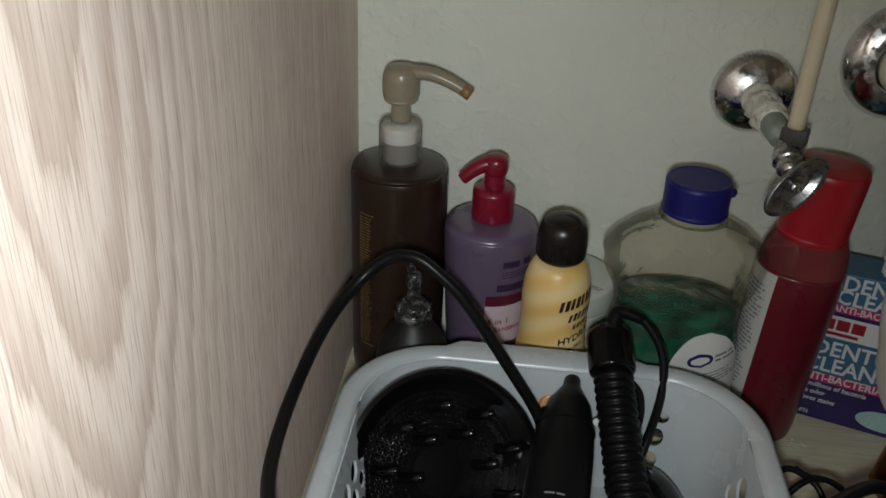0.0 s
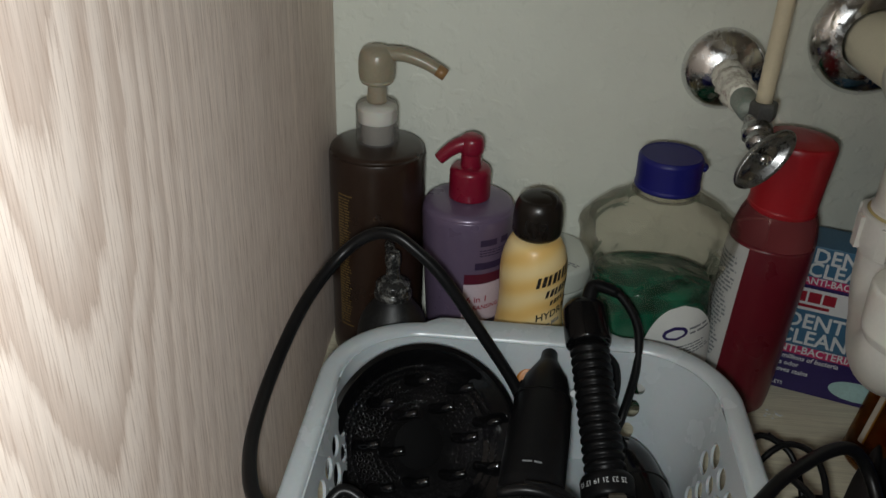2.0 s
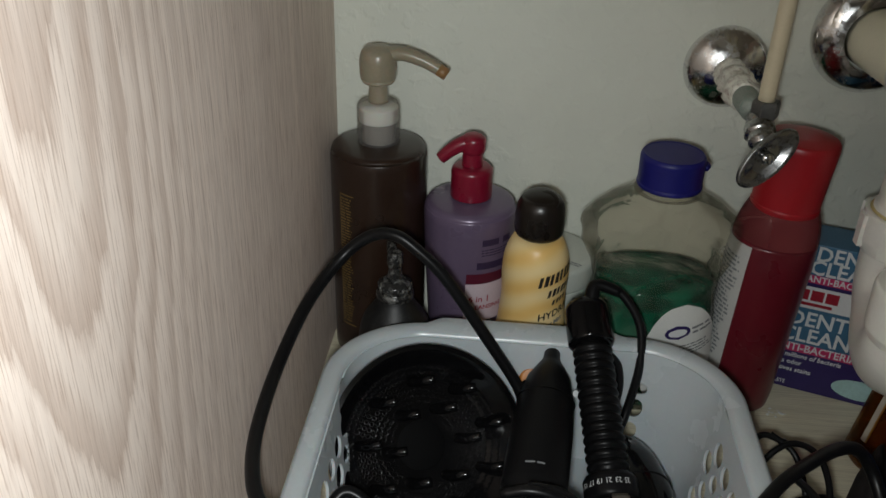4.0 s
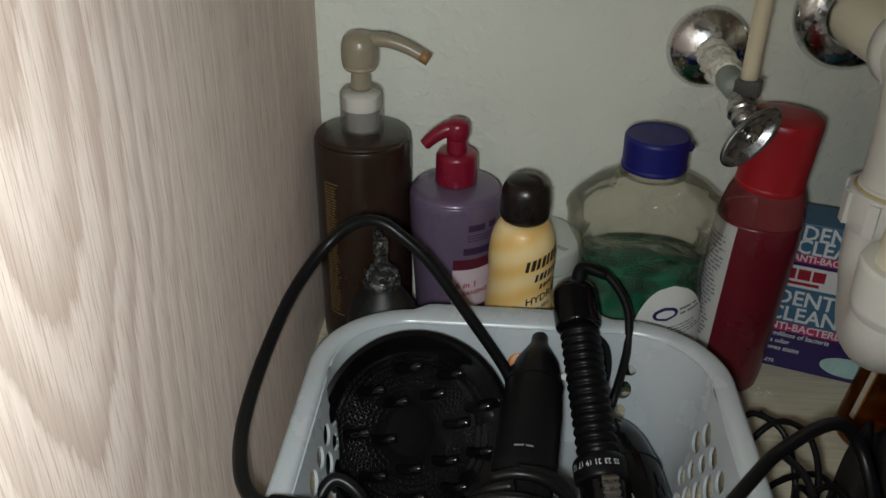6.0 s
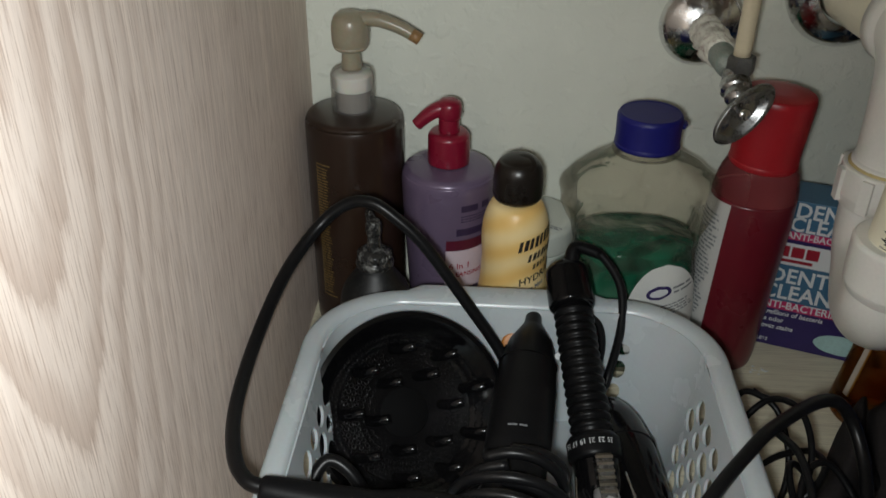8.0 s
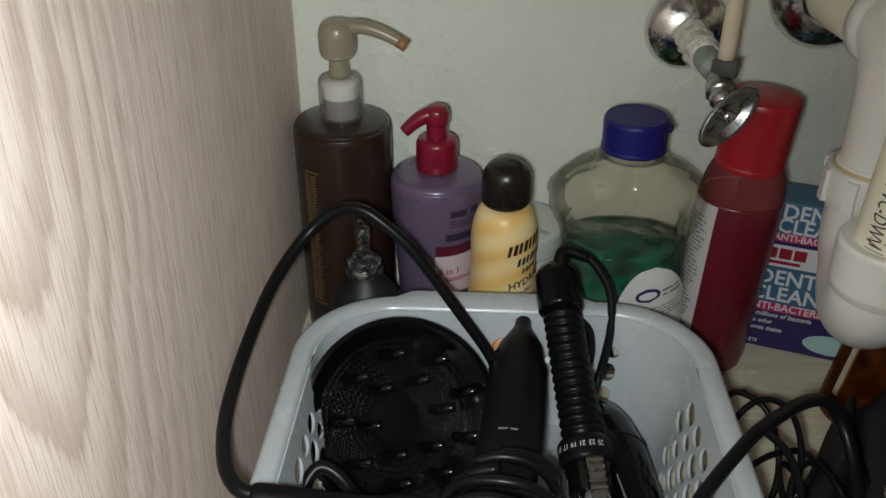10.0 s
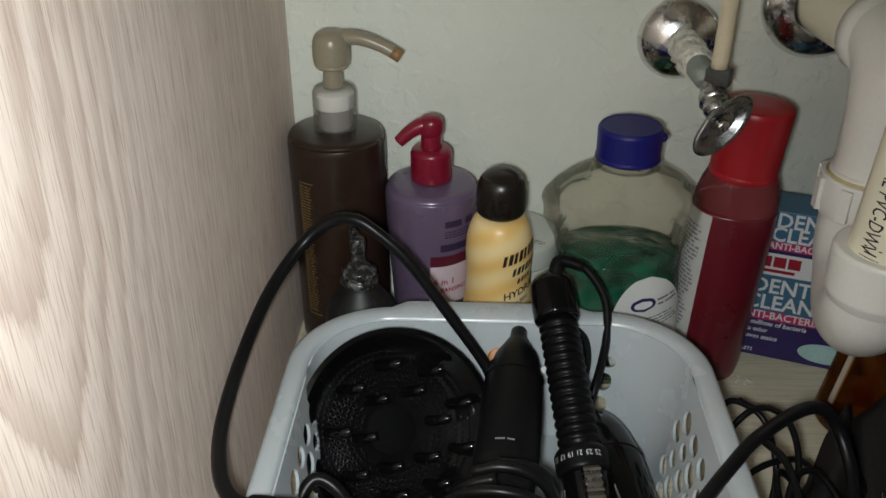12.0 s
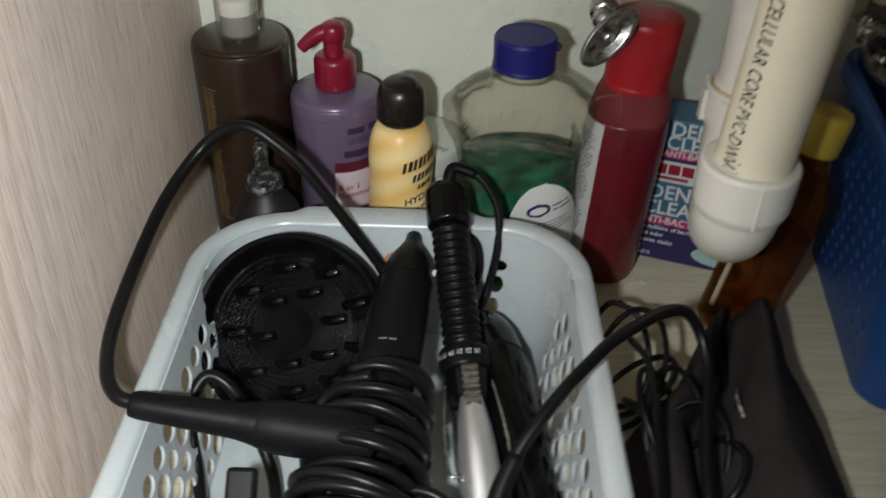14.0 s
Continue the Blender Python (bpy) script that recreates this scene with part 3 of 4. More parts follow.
def refill_bottle(at):
    t = thing("soap_refill_bottle", at, "clear refill bottle half full of green soap, blue cap", "bottle", "bottles along the wall")
    shape = [(0.0, 0.040, 0.029, 0.75), (0.005, 0.0440, 0.033, 0.75), (0.045, 0.0450, 0.0350, 0.74), (0.072, 0.0428, 0.0335, 0.76), (0.090, 0.0405, 0.0315, 0.8), (0.107, 0.0440, 0.0335, 0.84), (0.121, 0.0515, 0.0350, 0.88), (0.129, 0.0535, 0.0350, 0.9), (0.136, 0.0512, 0.0340, 0.92), (0.147, 0.0385, 0.0300, 0.95), (0.157, 0.0215, 0.0210, 1.0), (0.161, 0.0180, 0.0180, 1.0), (0.164, 0.0180, 0.0180, 1.0)]
    skin = loft(smooth_rings(shape))
    for v in skin.verts:
        push = 0.0022 * min(1.0, max(0.0, (v.co.z - 0.070) / 0.03)) * min(1.0, max(0.0, (0.152 - v.co.z) / 0.012))
        v.co += Vector((v.co.x, v.co.y, 0)).normalized() * push * noise.noise(v.co * 75)
    b = part("body", skin, CLEAR, t, "clear ribbed plastic bottle body")
    fill = [(z + 0.002, w - 0.0022, d - 0.0022, e) for z, w, d, e in smooth_rings(shape) if z < 0.095]
    part("green_soap", loft(fill), GREEN, t, "translucent green liquid soap")
    fine = smooth_rings(shape)
    rr = lambda z: float(np.interp(z, [r[0] for r in fine], [r[1] for r in fine]))
    dd = lambda z: float(np.interp(z, [r[0] for r in fine], [r[2] for r in fine]))

    def on_front(bm, x, z, lift):
        for v in bm.verts:
            px, pz = x + v.co.x, z + v.co.y
            w, d, e = rr(pz), dd(pz), 0.73
            q = min(0.995, abs(px) / w)
            v.co = (px, -d * (1 - q ** (2 / e)) ** (e / 2) - lift, pz)
        return bm

    lab = part("label", on_front(ellipse_patch(0.0255, 0.044), 0.0185, 0.047, 0.0012), LABEL, b, "white oval label")
    tilt = Matrix.Rotation(radians(14), 4, "Z")
    mark = ellipse_patch(0.0085, 0.0052, 6, 10)
    bmesh.ops.transform(mark, matrix=tilt, verts=mark.verts)
    part("brand_mark", on_front(mark, 0.0150, 0.0705, 0.0016), BOX_NAVY, lab)
    inner = ellipse_patch(0.0062, 0.0030, 6, 10)
    bmesh.ops.transform(inner, matrix=tilt, verts=inner.verts)
    part("brand_mark_inner", on_front(inner, 0.0150, 0.0705, 0.0020), WHITE_INK, lab)
    small = bars(text_lines(0, 0.014, 0, 2, 0.0016, 0.0018, 8) + text_lines(-0.016, 0.012, -0.012, 4, 0.001, 0.0013, 9))
    bmesh.ops.transform(small, matrix=tilt, verts=small.verts)
    part("small_print", on_front(small, 0.0240, 0.0745, 0.0016), GREY_INK, lab)
    cap = part("cap", lathe(rounded([(0.0, 0.1610), (0.0209, 0.1610), (0.0209, 0.1633), (0.0203, 0.1640), (0.0206, 0.1812), (0.0190, 0.1836), (0.0180, 0.1829), (0, 0.1831)], 0.0012), 56), BLUE_CAP, t, "blue flip cap")
    part("neck_ring", lathe(rounded([(0.0175, 0.1572), (0.0218, 0.1572), (0.0218, 0.1588), (0.0175, 0.1588)], 0.0006), 48), CLEAR, b)
    part("cap_tab", tube([(0.0200, -0.006, 0.1762), (0.0218, -0.002, 0.1767), (0.0204, 0.004, 0.1762)], 0.0018, 8), BLUE_CAP, cap)
    return t


def red_bottle(at):
    t = thing("mouthwash_bottle", at, "tall clear bottle of dark red liquid with a bright red cap", "bottle", "bottles along the wall")
    out = [(0, 0), (0.0270, 0.0), (0.0280, 0.01), (0.0292, 0.120), (0.0284, 0.138)]
    rr = profile_radius(out[1:])
    b = part("body", lathe(rounded(out + [(0, 0.139)], 0.0025, 4), 56, sy=0.9), RED_LIQ, t)
    part("shoulder", lathe([(0.0284, 0.1385), (0.0275, 0.146), (0.0256, 0.1545), (0.0232, 0.1605), (0.0222, 0.163), (0.0, 0.163)], 56, sy=0.92), RED_NECK, t, "clear shoulder above the liquid")
    lab = part("label", wrap(bars([(-0.042, 0.0, 0.0, 0.118)]), rr, -42, 0.018, sy=0.9), DULL_LABEL, b, "white paper label")
    part("small_print", wrap(bars(text_lines(-0.030, -0.004, 0.108, 26, 0.0016, 0.0016, 12)), rr, -42, 0.018, 0.0006, sy=0.9), GREY_INK, lab)
    cap = part("cap", lathe(rounded([(0.0, 0.1600), (0.0226, 0.1600), (0.0226, 0.1635), (0.0221, 0.1645), (0.0238, 0.2065), (0.0228, 0.2105), (0.012, 0.2125), (0, 0.213)], 0.0015), 56, sy=0.98), RED_CAP, t, "bright red plastic cap")
    return t


brown_bottle(Matrix.Translation((0.0375, -0.041, 0)) @ Matrix.Diagonal((1, 1, 0.99, 1)))
black_bottle(Matrix.Translation((0.0575, -0.101, 0)) @ Matrix.Diagonal((0.92, 0.92, 0.935, 1)))
purple_bottle((0.1055, -0.050, 0))
lotion_bottle((0.1545, -0.083, 0))
white_jar((0.166, -0.040, 0))
refill_bottle(Matrix.Translation((0.2380, -0.076, 0)) @ Matrix.Scale(1.04, 4))
red_bottle(Matrix.Translation((0.3080, -0.077, 0)) @ Matrix.Rotation(radians(2.6), 4, "Y") @ Matrix.Diagonal((1, 1, 0.985, 1)))


# ---- denture tablet carton ----
def carton(at):
    t = thing("tablet_box", at, "blue and navy denture tablet carton with white lettering", "box")
    w, d, h = 0.112, 0.034, 0.1235
    b = part("carton", box(0, w, 0, d, 0, h), BOX_BLUE, t, smooth=False)
    bevel(b, 0.0006)

    def face(name, bm, material, x, z, lift, parent=b):
        bmesh.ops.transform(bm, matrix=Matrix.Translation((x, -lift, z)) @ Matrix.Rotation(radians(90), 4, "X"), verts=bm.verts)
        return part(name, bm, material, parent, smooth=False)

    face("navy_panel", bars([(0.0005, w - 0.0005, 0.0005, 0.0385)]), BOX_NAVY, 0, 0, 0.0003)
    face("pink_band", bars([(0.0005, w - 0.0005, 0, 0.0075)]), PINK_INK, 0, 0.0335, 0.0005)
    face("pink_band", bars([(0.0005, w - 0.0005, 0, 0.0065)]), PINK_INK, 0, 0.0930, 0.0005)
    face("navy_panel", bars([(0.0005, w - 0.0005, 0, 0.004)]), BOX_NAVY, 0, 0.0900, 0.0003)
    face("brand_panel", bars([(0.010, 0.062, 0, 0.018)]), WHITE_INK, 0, 0.0720, 0.0004)
    face("brand_print", bars([(0.020, 0.028, 0.006, 0.0145), (0.0295, 0.038, 0.006, 0.0145), (0.0395, 0.048, 0.006, 0.0145), (0.021, 0.045, 0.0015, 0.004)]), RED_INK, 0, 0.0730, 0.0007)
    for text, size, x, z, m in (("DENTURE", 0.0170, 0.018, 0.0575, WHITE_INK), ("CLEANSER", 0.0170, 0.015, 0.0435, WHITE_INK), ("ANTI-BACTERIAL", 0.0088, 0.013, 0.0350, WHITE_INK),
                                ("DENTURE", 0.0160, 0.026, 0.1115, WHITE_INK), ("CLEANSER", 0.0160, 0.024, 0.1005, WHITE_INK), ("ANTI-BACTERIAL", 0.0074, 0.0235, 0.0942, WHITE_INK),
                                ("Kills millions of bacteria", 0.0056, 0.012, 0.0288, WHITE_INK), ("Fights odor", 0.0056, 0.0115, 0.0225, WHITE_INK), ("Removes stains", 0.0056, 0.011, 0.0162, WHITE_INK),
                                ("40", 0.0078, 0.0125, 0.0085, WHITE_INK), ("TABLETS", 0.0042, 0.0125, 0.0042, WHITE_INK)):
        bm = lettering(text, size, 0.92, size * 0.02)
        for v in bm.verts:
            v.co.x += 0.15 * v.co.y if "a" in text else 0
        face("lettering", bm, m, x, z, 0.0009)
    face("tablet_print", ellipse_patch(0.019, 0.0085), TABLET, 0.078, 0.0125, 0.0007)
    return t


carton(pose(0.325, -0.056, 0, 0, 0, -18))


# ---- plumbing ----
def shut_off(at, mirrored=False):
    """A wall flange, a crusted stub, an angle stop with an oval handle, and its riser."""
    t = thing("supply_valve", at, "chrome angle stop with oval handle on a corroded stub", "valve", "shut-off valves")
    to_wall = Matrix.Rotation(radians(90), 4, "X")
    part("flange", lathe(rounded([(0.0295, 0.0), (0.0295, 0.002), (0.026, 0.007), (0.016, 0.0125), (0.0105, 0.0145), (0.0095, 0.014)], 0.003), 56, m=to_wall), CHROME, t, "polished chrome wall flange")
    crust = tube([(0, -0.010, 0), (0.001, -0.03, -0.001), (0.002, -0.058, -0.002)], lambda k: 0.0104 + 0.0012 * math.sin(17 * k) + 0.0008 * math.sin(41 * k), 18, 12)
    for v in crust.verts:
        v.co += Vector(noise.noise_vector(v.co * 220)) * 0.0024
    part("stub", crust, LIME, t, "stub pipe crusted with limescale and rust")
    part("sleeve", tube([(0.002, -0.054, -0.002), (0.003, -0.078, -0.003)], lambda k: 0.0088 - 0.001 * k, 18, 4), VERDIGRIS, t)
    body = part("valve_body", lathe(rounded([(0, -0.018), (0.0072, -0.018), (0.0080, -0.010), (0.0080, -0.002), (0.0065, 0.001), (0, 0.001)], 0.002), 28, m=Matrix.Translation((0.006, -0.086, -0.002))), OLD_CHROME, t)
    nut = lathe([(0, -0.002), (0.0082, -0.002), (0.0087, -0.0005), (0.0087, 0.0075), (0.0078, 0.009), (0, 0.009)], 6, m=Matrix.Translation((0.008, -0.086, -0.002)))
    sharp(part("compression_nut", nut, NUT_METAL, t, "dull grey hexagonal nut"))
    d = Vector((0.001, -0.030, -0.014))
    start = Vector((0.006, -0.088, -0.010))
    part("bonnet", lathe(rounded([(0, 0), (0.0095, 0), (0.0095, 0.006), (0.0075, 0.008), (0.0085, 0.013), (0.006, 0.017), (0, 0.017)], 0.001), 28, m=between(start, start + d)), OLD_CHROME, t)
    face = between(start + d * 0.75, start + d * 0.75 + Vector((0.10, -0.72, 0.10)))
    disc = lathe(rounded([(0, -0.004), (0.008, -0.004), (0.021, 0.0), (0.0245, 0.003), (0.0235, 0.006), (0.019, 0.0058), (0.010, 0.003), (0.0045, 0.003), (0, 0.003)], 0.0015), 48)
    bmesh.ops.transform(disc, matrix=face @ Matrix.Rotation(radians(48 if not mirrored else -48), 4, "Z") @ Matrix.Diagonal((0.95, 0.46, 1, 1)), verts=disc.verts)
    handle = part("handle", disc, DIM_CHROME, t, "oval dished chrome handle")
    part("handle_screw", lathe(rounded([(0, 0.003), (0.0042, 0.003), (0.004, 0.0062), (0, 0.0078)], 0.0015), 20, m=face), STEEL, handle)
    part("riser", tube([(0.0075, -0.086, 0.006), (0.008, -0.086, 0.06), (0.010, -0.085, 0.2), (0.02, -0.08, 0.4)], 0.0052, 16), RISER, t, "cream plastic riser tube")
    return t


shut_off((0.2785, -0.0005, 0.2265))
shut_off((0.452, -0.0005, 0.216), True)


def drain(at):
    t = thing("sink_trap", at, "cream and white PVC drain trap under the sink", "drain pipe")
    o = Vector(at)
    part("flange", lathe(rounded([(0.041, 0.0), (0.041, 0.002), (0.037, 0.008), (0.028, 0.013), (0.0225, 0.0145)], 0.003), 56, m=Matrix.Translation((-0.012, 0, 0)) @ Matrix.Rotation(radians(90), 4, "X")), CHROME, t, "chrome wall flange")
    part("trap_arm", tube([(-0.012, -0.004, 0), (-0.007, -0.045, -0.0005), (-0.001, -0.086, -0.001)], 0.0212, 36, 4), PVC, t, "yellowed pipe out of the wall")
    elbow = part("elbow", tube([(-0.001, -0.079, -0.001), (-0.001, -0.092, -0.0035), (-0.0015, -0.104, -0.014), (-0.002, -0.111, -0.034), (-0.002, -0.113, -0.084)], 0.0228, 36, 8), PVC_W, t, "white elbow fitting")
    part("hub", tube([(-0.0025, -0.073, -0.001), (-0.001, -0.084, -0.001)], 0.0262, 36, 2), PVC_W, elbow)
    nut = part("slip_nut", lathe(rounded([(0.021, -0.105), (0.0272, -0.105), (0.029, -0.097), (0.029, -0.0795), (0.0275, -0.0785), (0.0225, -0.080)], 0.001), 40, m=Matrix.Translation((-0.002, -0.113, 0))), PVC_W, t, "white slip nut")
    for k in range(8):
        a = 2 * math.pi * k / 8
        b = box(-0.0035, 0.0035, -0.0012, 0.0022, -0.102, -0.081)
        bmesh.ops.transform(b, matrix=Matrix.Translation((-0.002, -0.113, 0)) @ Matrix.Rotation(a, 4, "Z") @ Matrix.Translation((0, 0.029, 0)), verts=b.verts)
        part("nut_rib", b, PVC_W, nut, smooth=False)
    part("gasket", lathe([(0.0236, -0.081), (0.0262, -0.0785), (0.0236, -0.077)], 36, m=Matrix.Translation((-0.002, -0.113, 0))), GASKET, t)
    bend = [(-0.002, -0.113, -0.075), (-0.002, -0.113, -0.106), (-0.0035, -0.119, -0.126), (-0.007, -0.136, -0.138), (-0.015, -0.160, -0.141), (-0.022, -0.184, -0.136), (-0.0265, -0.201, -0.121), (-0.027, -0.206, -0.104), (-0.027, -0.206, -0.090)]
    part("trap_bend", tube(bend, 0.0245, 40, 8), PVC_W, t, "white U bend")
    cup = Matrix.Translation((-0.027, -0.206, 0.013)) @ Matrix.Diagonal((0.88, 0.88, 1, 1))
    part("cup_hub", lathe(rounded([(0.021, -0.124), (0.0285, -0.124), (0.0312, -0.118), (0.0318, -0.094), (0.0305, -0.0915), (0.0228, -0.092)], 0.0012), 48, m=cup), PVC_W, t, "white solvent hub")
    seam = box(-0.0006, 0.0006, -0.0325, -0.030, -0.121, -0.094)
    bmesh.ops.transform(seam, matrix=cup, verts=seam.verts)
    part("mould_seam", seam, PVC_W, t, smooth=False)
    lean = Matrix.Translation((-0.027, -0.206, -0.098)) @ Matrix.Rotation(radians(2.2), 4, "Y") @ Matrix.Rotation(radians(2.5), 4, "X")
    pipe = part("tailpiece", lathe([(0, 0), (0.0215, 0), (0.0215, 0.50), (0, 0.50)], 48, m=lean), PVC, t, "cream plastic tailpiece with black printing")
    sharp(pipe)
    bm = lettering("COEX CELLULAR CORE PVC-DWV", 0.0122, 1.0, 0.00004)
    end = 0.119
    bmesh.ops.scale(bm, vec=(end / max(v.co.x for v in bm.verts), 1, 1), verts=bm.verts)
    for k in range(1, 7):
        bmesh.ops.bisect_plane(bm, geom=bm.verts[:] + bm.edges[:] + bm.faces[:], plane_co=(0, 0.0016 * k, 0), plane_no=(0, 1, 0))
    for v in bm.verts:
        a = radians(-69) + v.co.y / 0.0215
        v.co = lean @ Vector((0.0218 * math.sin(a), -0.0218 * math.cos(a), 0.0225 + end - v.co.x))
    part("lettering", bm, BLACK_INK, pipe)
    smear = bars([(0.0, 0.0008, 0.001 * k, 0.001 * k + 0.0006) for k in range(11)] + [(0.0025, 0.0034, 0.002, 0.009), (0.006, 0.0066, 0.001, 0.011)])
    for v in smear.verts:
        a = radians(-67) + v.co.y / 0.0215
        v.co = lean @ Vector((0.0218 * math.sin(a), -0.0218 * math.cos(a), 0.0200 + v.co.x))
    part("ink_smear", smear, BLACK_INK, pipe)
    return t


drain((0.384, -0.0005, 0.2545))


# ---- white basket ----
def oval(cx, cy, w, h, k=16):
    return [(cx + w * math.cos(2 * math.pi * i / k), cy + h * math.sin(2 * math.pi * i / k)) for i in range(k)]


def holed_wall(length, height, holes, place):
    """A sheet with ovals cut through, bent into place by place(u, v)."""
    bm = bmesh.new()
    loops = [[(length * i / 12, 0) for i in range(13)] + [(length * (12 - i) / 12, height) for i in range(13)]] + [oval(*h) for h in holes]
    edges = []
    for loop in loops:
        vs = [bm.verts.new((u, v, 0)) for u, v in loop]
        edges += [bm.edges.new((a, b)) for a, b in zip(vs, vs[1:] + vs[:1])]
    bmesh.ops.triangle_fill(bm, use_beauty=True, edges=edges, normal=(0, 0, 1))
    for v in bm.verts:
        v.co = place(v.co.x, v.co.y)
    return bm


def basket(name, x0, x1, y0, y1, high, radius, taper, material, label, side_holes, back_holes, rim_w=0.011, tab=None, corner_holes=()):
    t = thing(name, ((x0 + x1) / 2, (y0 + y1) / 2, 0), label, "basket")
    cx, cy = (x0 + x1) / 2, (y0 + y1) / 2
    hx, hy = (x1 - x0) / 2 - rim_w, (y1 - y0) / 2 - rim_w
    wall_h = high - 0.004

    def ring_point(s, z, out=0.0):
        """s runs 0..8: even pieces are straight sides, odd ones corners; starts at the right side, going to the back."""
        k = taper * (1 - z / high)
        ax, ay, r = hx - k + out, hy - k + out, radius - k * 0.5 + out
        r = max(r, 0.005)
        piece, f = int(s) % 8, s - int(s)
        side, corner = piece // 2, piece % 2
        if side in (0, 2):
            straight = (Vector((ax, -(ay - r) + 2 * (ay - r) * f)), Vector((-ax, (ay - r) - 2 * (ay - r) * f)))[side // 2]
        else:
            straight = (Vector(((ax - r) - 2 * (ax - r) * f, ay)), Vector((-(ax - r) + 2 * (ax - r) * f, -ay)))[side // 2]
        if not corner:
            return Vector((*straight, z))
        c = ((ax - r, ay - r), (-(ax - r), ay - r), (-(ax - r), -(ay - r)), (ax - r, -(ay - r)))[side]
        a = math.pi / 2 * (side + f)
        return Vector((c[0] + r * math.cos(a), c[1] + r * math.sin(a), z))

    for side in range(4):
        length = 2 * ((hy if side % 2 == 0 else hx) - radius)
        holes = side_holes if side % 2 == 0 else back_holes
        if side == 2:
            holes = [(length - u, v, w, h) for u, v, w, h in side_holes]
        wall = holed_wall(length, wall_h, [h for h in holes if 0.006 < h[0] < length - 0.006], lambda u, v, s=side, l=length: ring_point(2 * s + min(u / l, 0.99999), v))
        arc = radius * math.pi / 2
        split = 0.74 if side == 0 and corner_holes else 0.99999
        bend, ribs = bmesh.new(), []
        for i in range(13):
            ribs.append([bend.verts.new(ring_point(2 * side + 1 + split * i / 12, wall_h * j / 6)) for j in range(7)])
        for a, b in zip(ribs, ribs[1:]):
            for j in range(6):
                bend.faces.new((a[j], b[j], b[j + 1], a[j + 1]))
        sheets = [("side_wall", wall), ("corner_wall", bend)]
        if split < 0.9:
            sheets.append(("vent_strip", holed_wall(arc * (1 - split), wall_h, corner_holes, lambda u, v, s=side: ring_point(2 * s + 1 + min(split + u / arc, 0.99999), v))))
        for name, sheet in sheets:
            bmesh.ops.recalc_face_normals(sheet, faces=sheet.faces[:])
            for e in sheet.edges:
                e.smooth = not e.is_boundary
            ob = part(name, sheet, material, t)
            sol = ob.modifiers.new("thick", "SOLIDIFY")
            sol.thickness, sol.offset = 0.0018, 0
    steps = [k / 12 for k in range(96)]
    bottom = bmesh.new()
    bottom.faces.new([bottom.verts.new(ring_point(s, 0.003)) for s in steps])
    ob = part("bottom", bottom, material, t, smooth=False)
    sol = ob.modifiers.new("thick", "SOLIDIFY")
    sol.thickness, sol.offset = 0.002, 0
    prof = [(-0.0009, high - 0.016), (-0.0014, high - 0.006), (-0.0002, high - 0.0022), (0.0022, high - 0.0005), (rim_w - 0.003, high), (rim_w - 0.0007, high - 0.0012), (rim_w, high - 0.004), (rim_w, high - 0.015), (rim_w - 0.0016, high - 0.015), (rim_w - 0.0018, high - 0.004), (0.0012, high - 0.0045), (0.0011, high - 0.016)]
    rim = bmesh.new()
    rings = []
    for k in range(8 * 24):
        s = k / 24
        p = ring_point(s, high)
        extra = 0.0
        if tab and 2 <= s <= 3:
            wx = p.x + cx
            extra = tab[2] * max(0.0, min(1.0, (wx - tab[0]) / 0.010, (tab[1] - wx) / 0.010))
        ring = []
        for off, z in prof:
            q = ring_point(s, high, off + (extra if off > rim_w * 0.6 else 0))
            ring.append(rim.verts.new((q.x, q.y, z + (extra * 0.35 if off > rim_w * 0.6 else 0))))
        rings.append(ring)
    for a, b in zip(rings, rings[1:] + rings[:1]):
        for j in range(len(prof)):
            rim.faces.new((a[j], b[j], b[(j + 1) % len(prof)], a[(j + 1) % len(prof)]))
    bmesh.ops.recalc_face_normals(rim, faces=rim.faces[:])
    sharp(part("rim", rim, material, t), 50)
    return t


def lattice(length, rows, cols, z0, z1, w, h):
    """Staggered ovals that shrink towards the ends of a diamond field."""
    out = []
    for j in range(rows):
        for i in range(cols):
            u = length * (i + 0.5 + (0.5 if j % 2 else 0)) / (cols + 0.5)
            z = z0 + (z1 - z0) * j / (rows - 1)
            k = 0.70 + 0.30 * abs(math.sin(i * 1.25 + j * 0.8))
            out.append((u, z, w * k, h * k))
    return out


side_len = 0.328 - 0.024 - 0.100
basket("basket", 0.0255, 0.2810, -0.465, -0.137, 0.086, 0.050, 0.018, WHITE_PL, "white plastic storage basket with oval holes, full of hair tools",
       lattice(side_len, 5, 10, 0.011, 0.063, 0.0084, 0.0066), [(u, z, 0.0060, h) for u in (0.103,) for z, h in ((0.014, 0.0036), (0.028, 0.0058), (0.044, 0.0064), (0.058, 0.0040))], tab=(0.084, 0.212, 0.005), rim_w=0.012,
       corner_holes=[(0.0105, z, 0.0056, h) for z, h in ((0.014, 0.0036), (0.028, 0.0058), (0.044, 0.0064), (0.058, 0.0040))])

# the tools in the basket are a little larger than drawn here and stand further back
TOOL_SET = Matrix.Translation((-0.0116, 0.0531, -0.0350)) @ Matrix.Scale(1.085, 4)


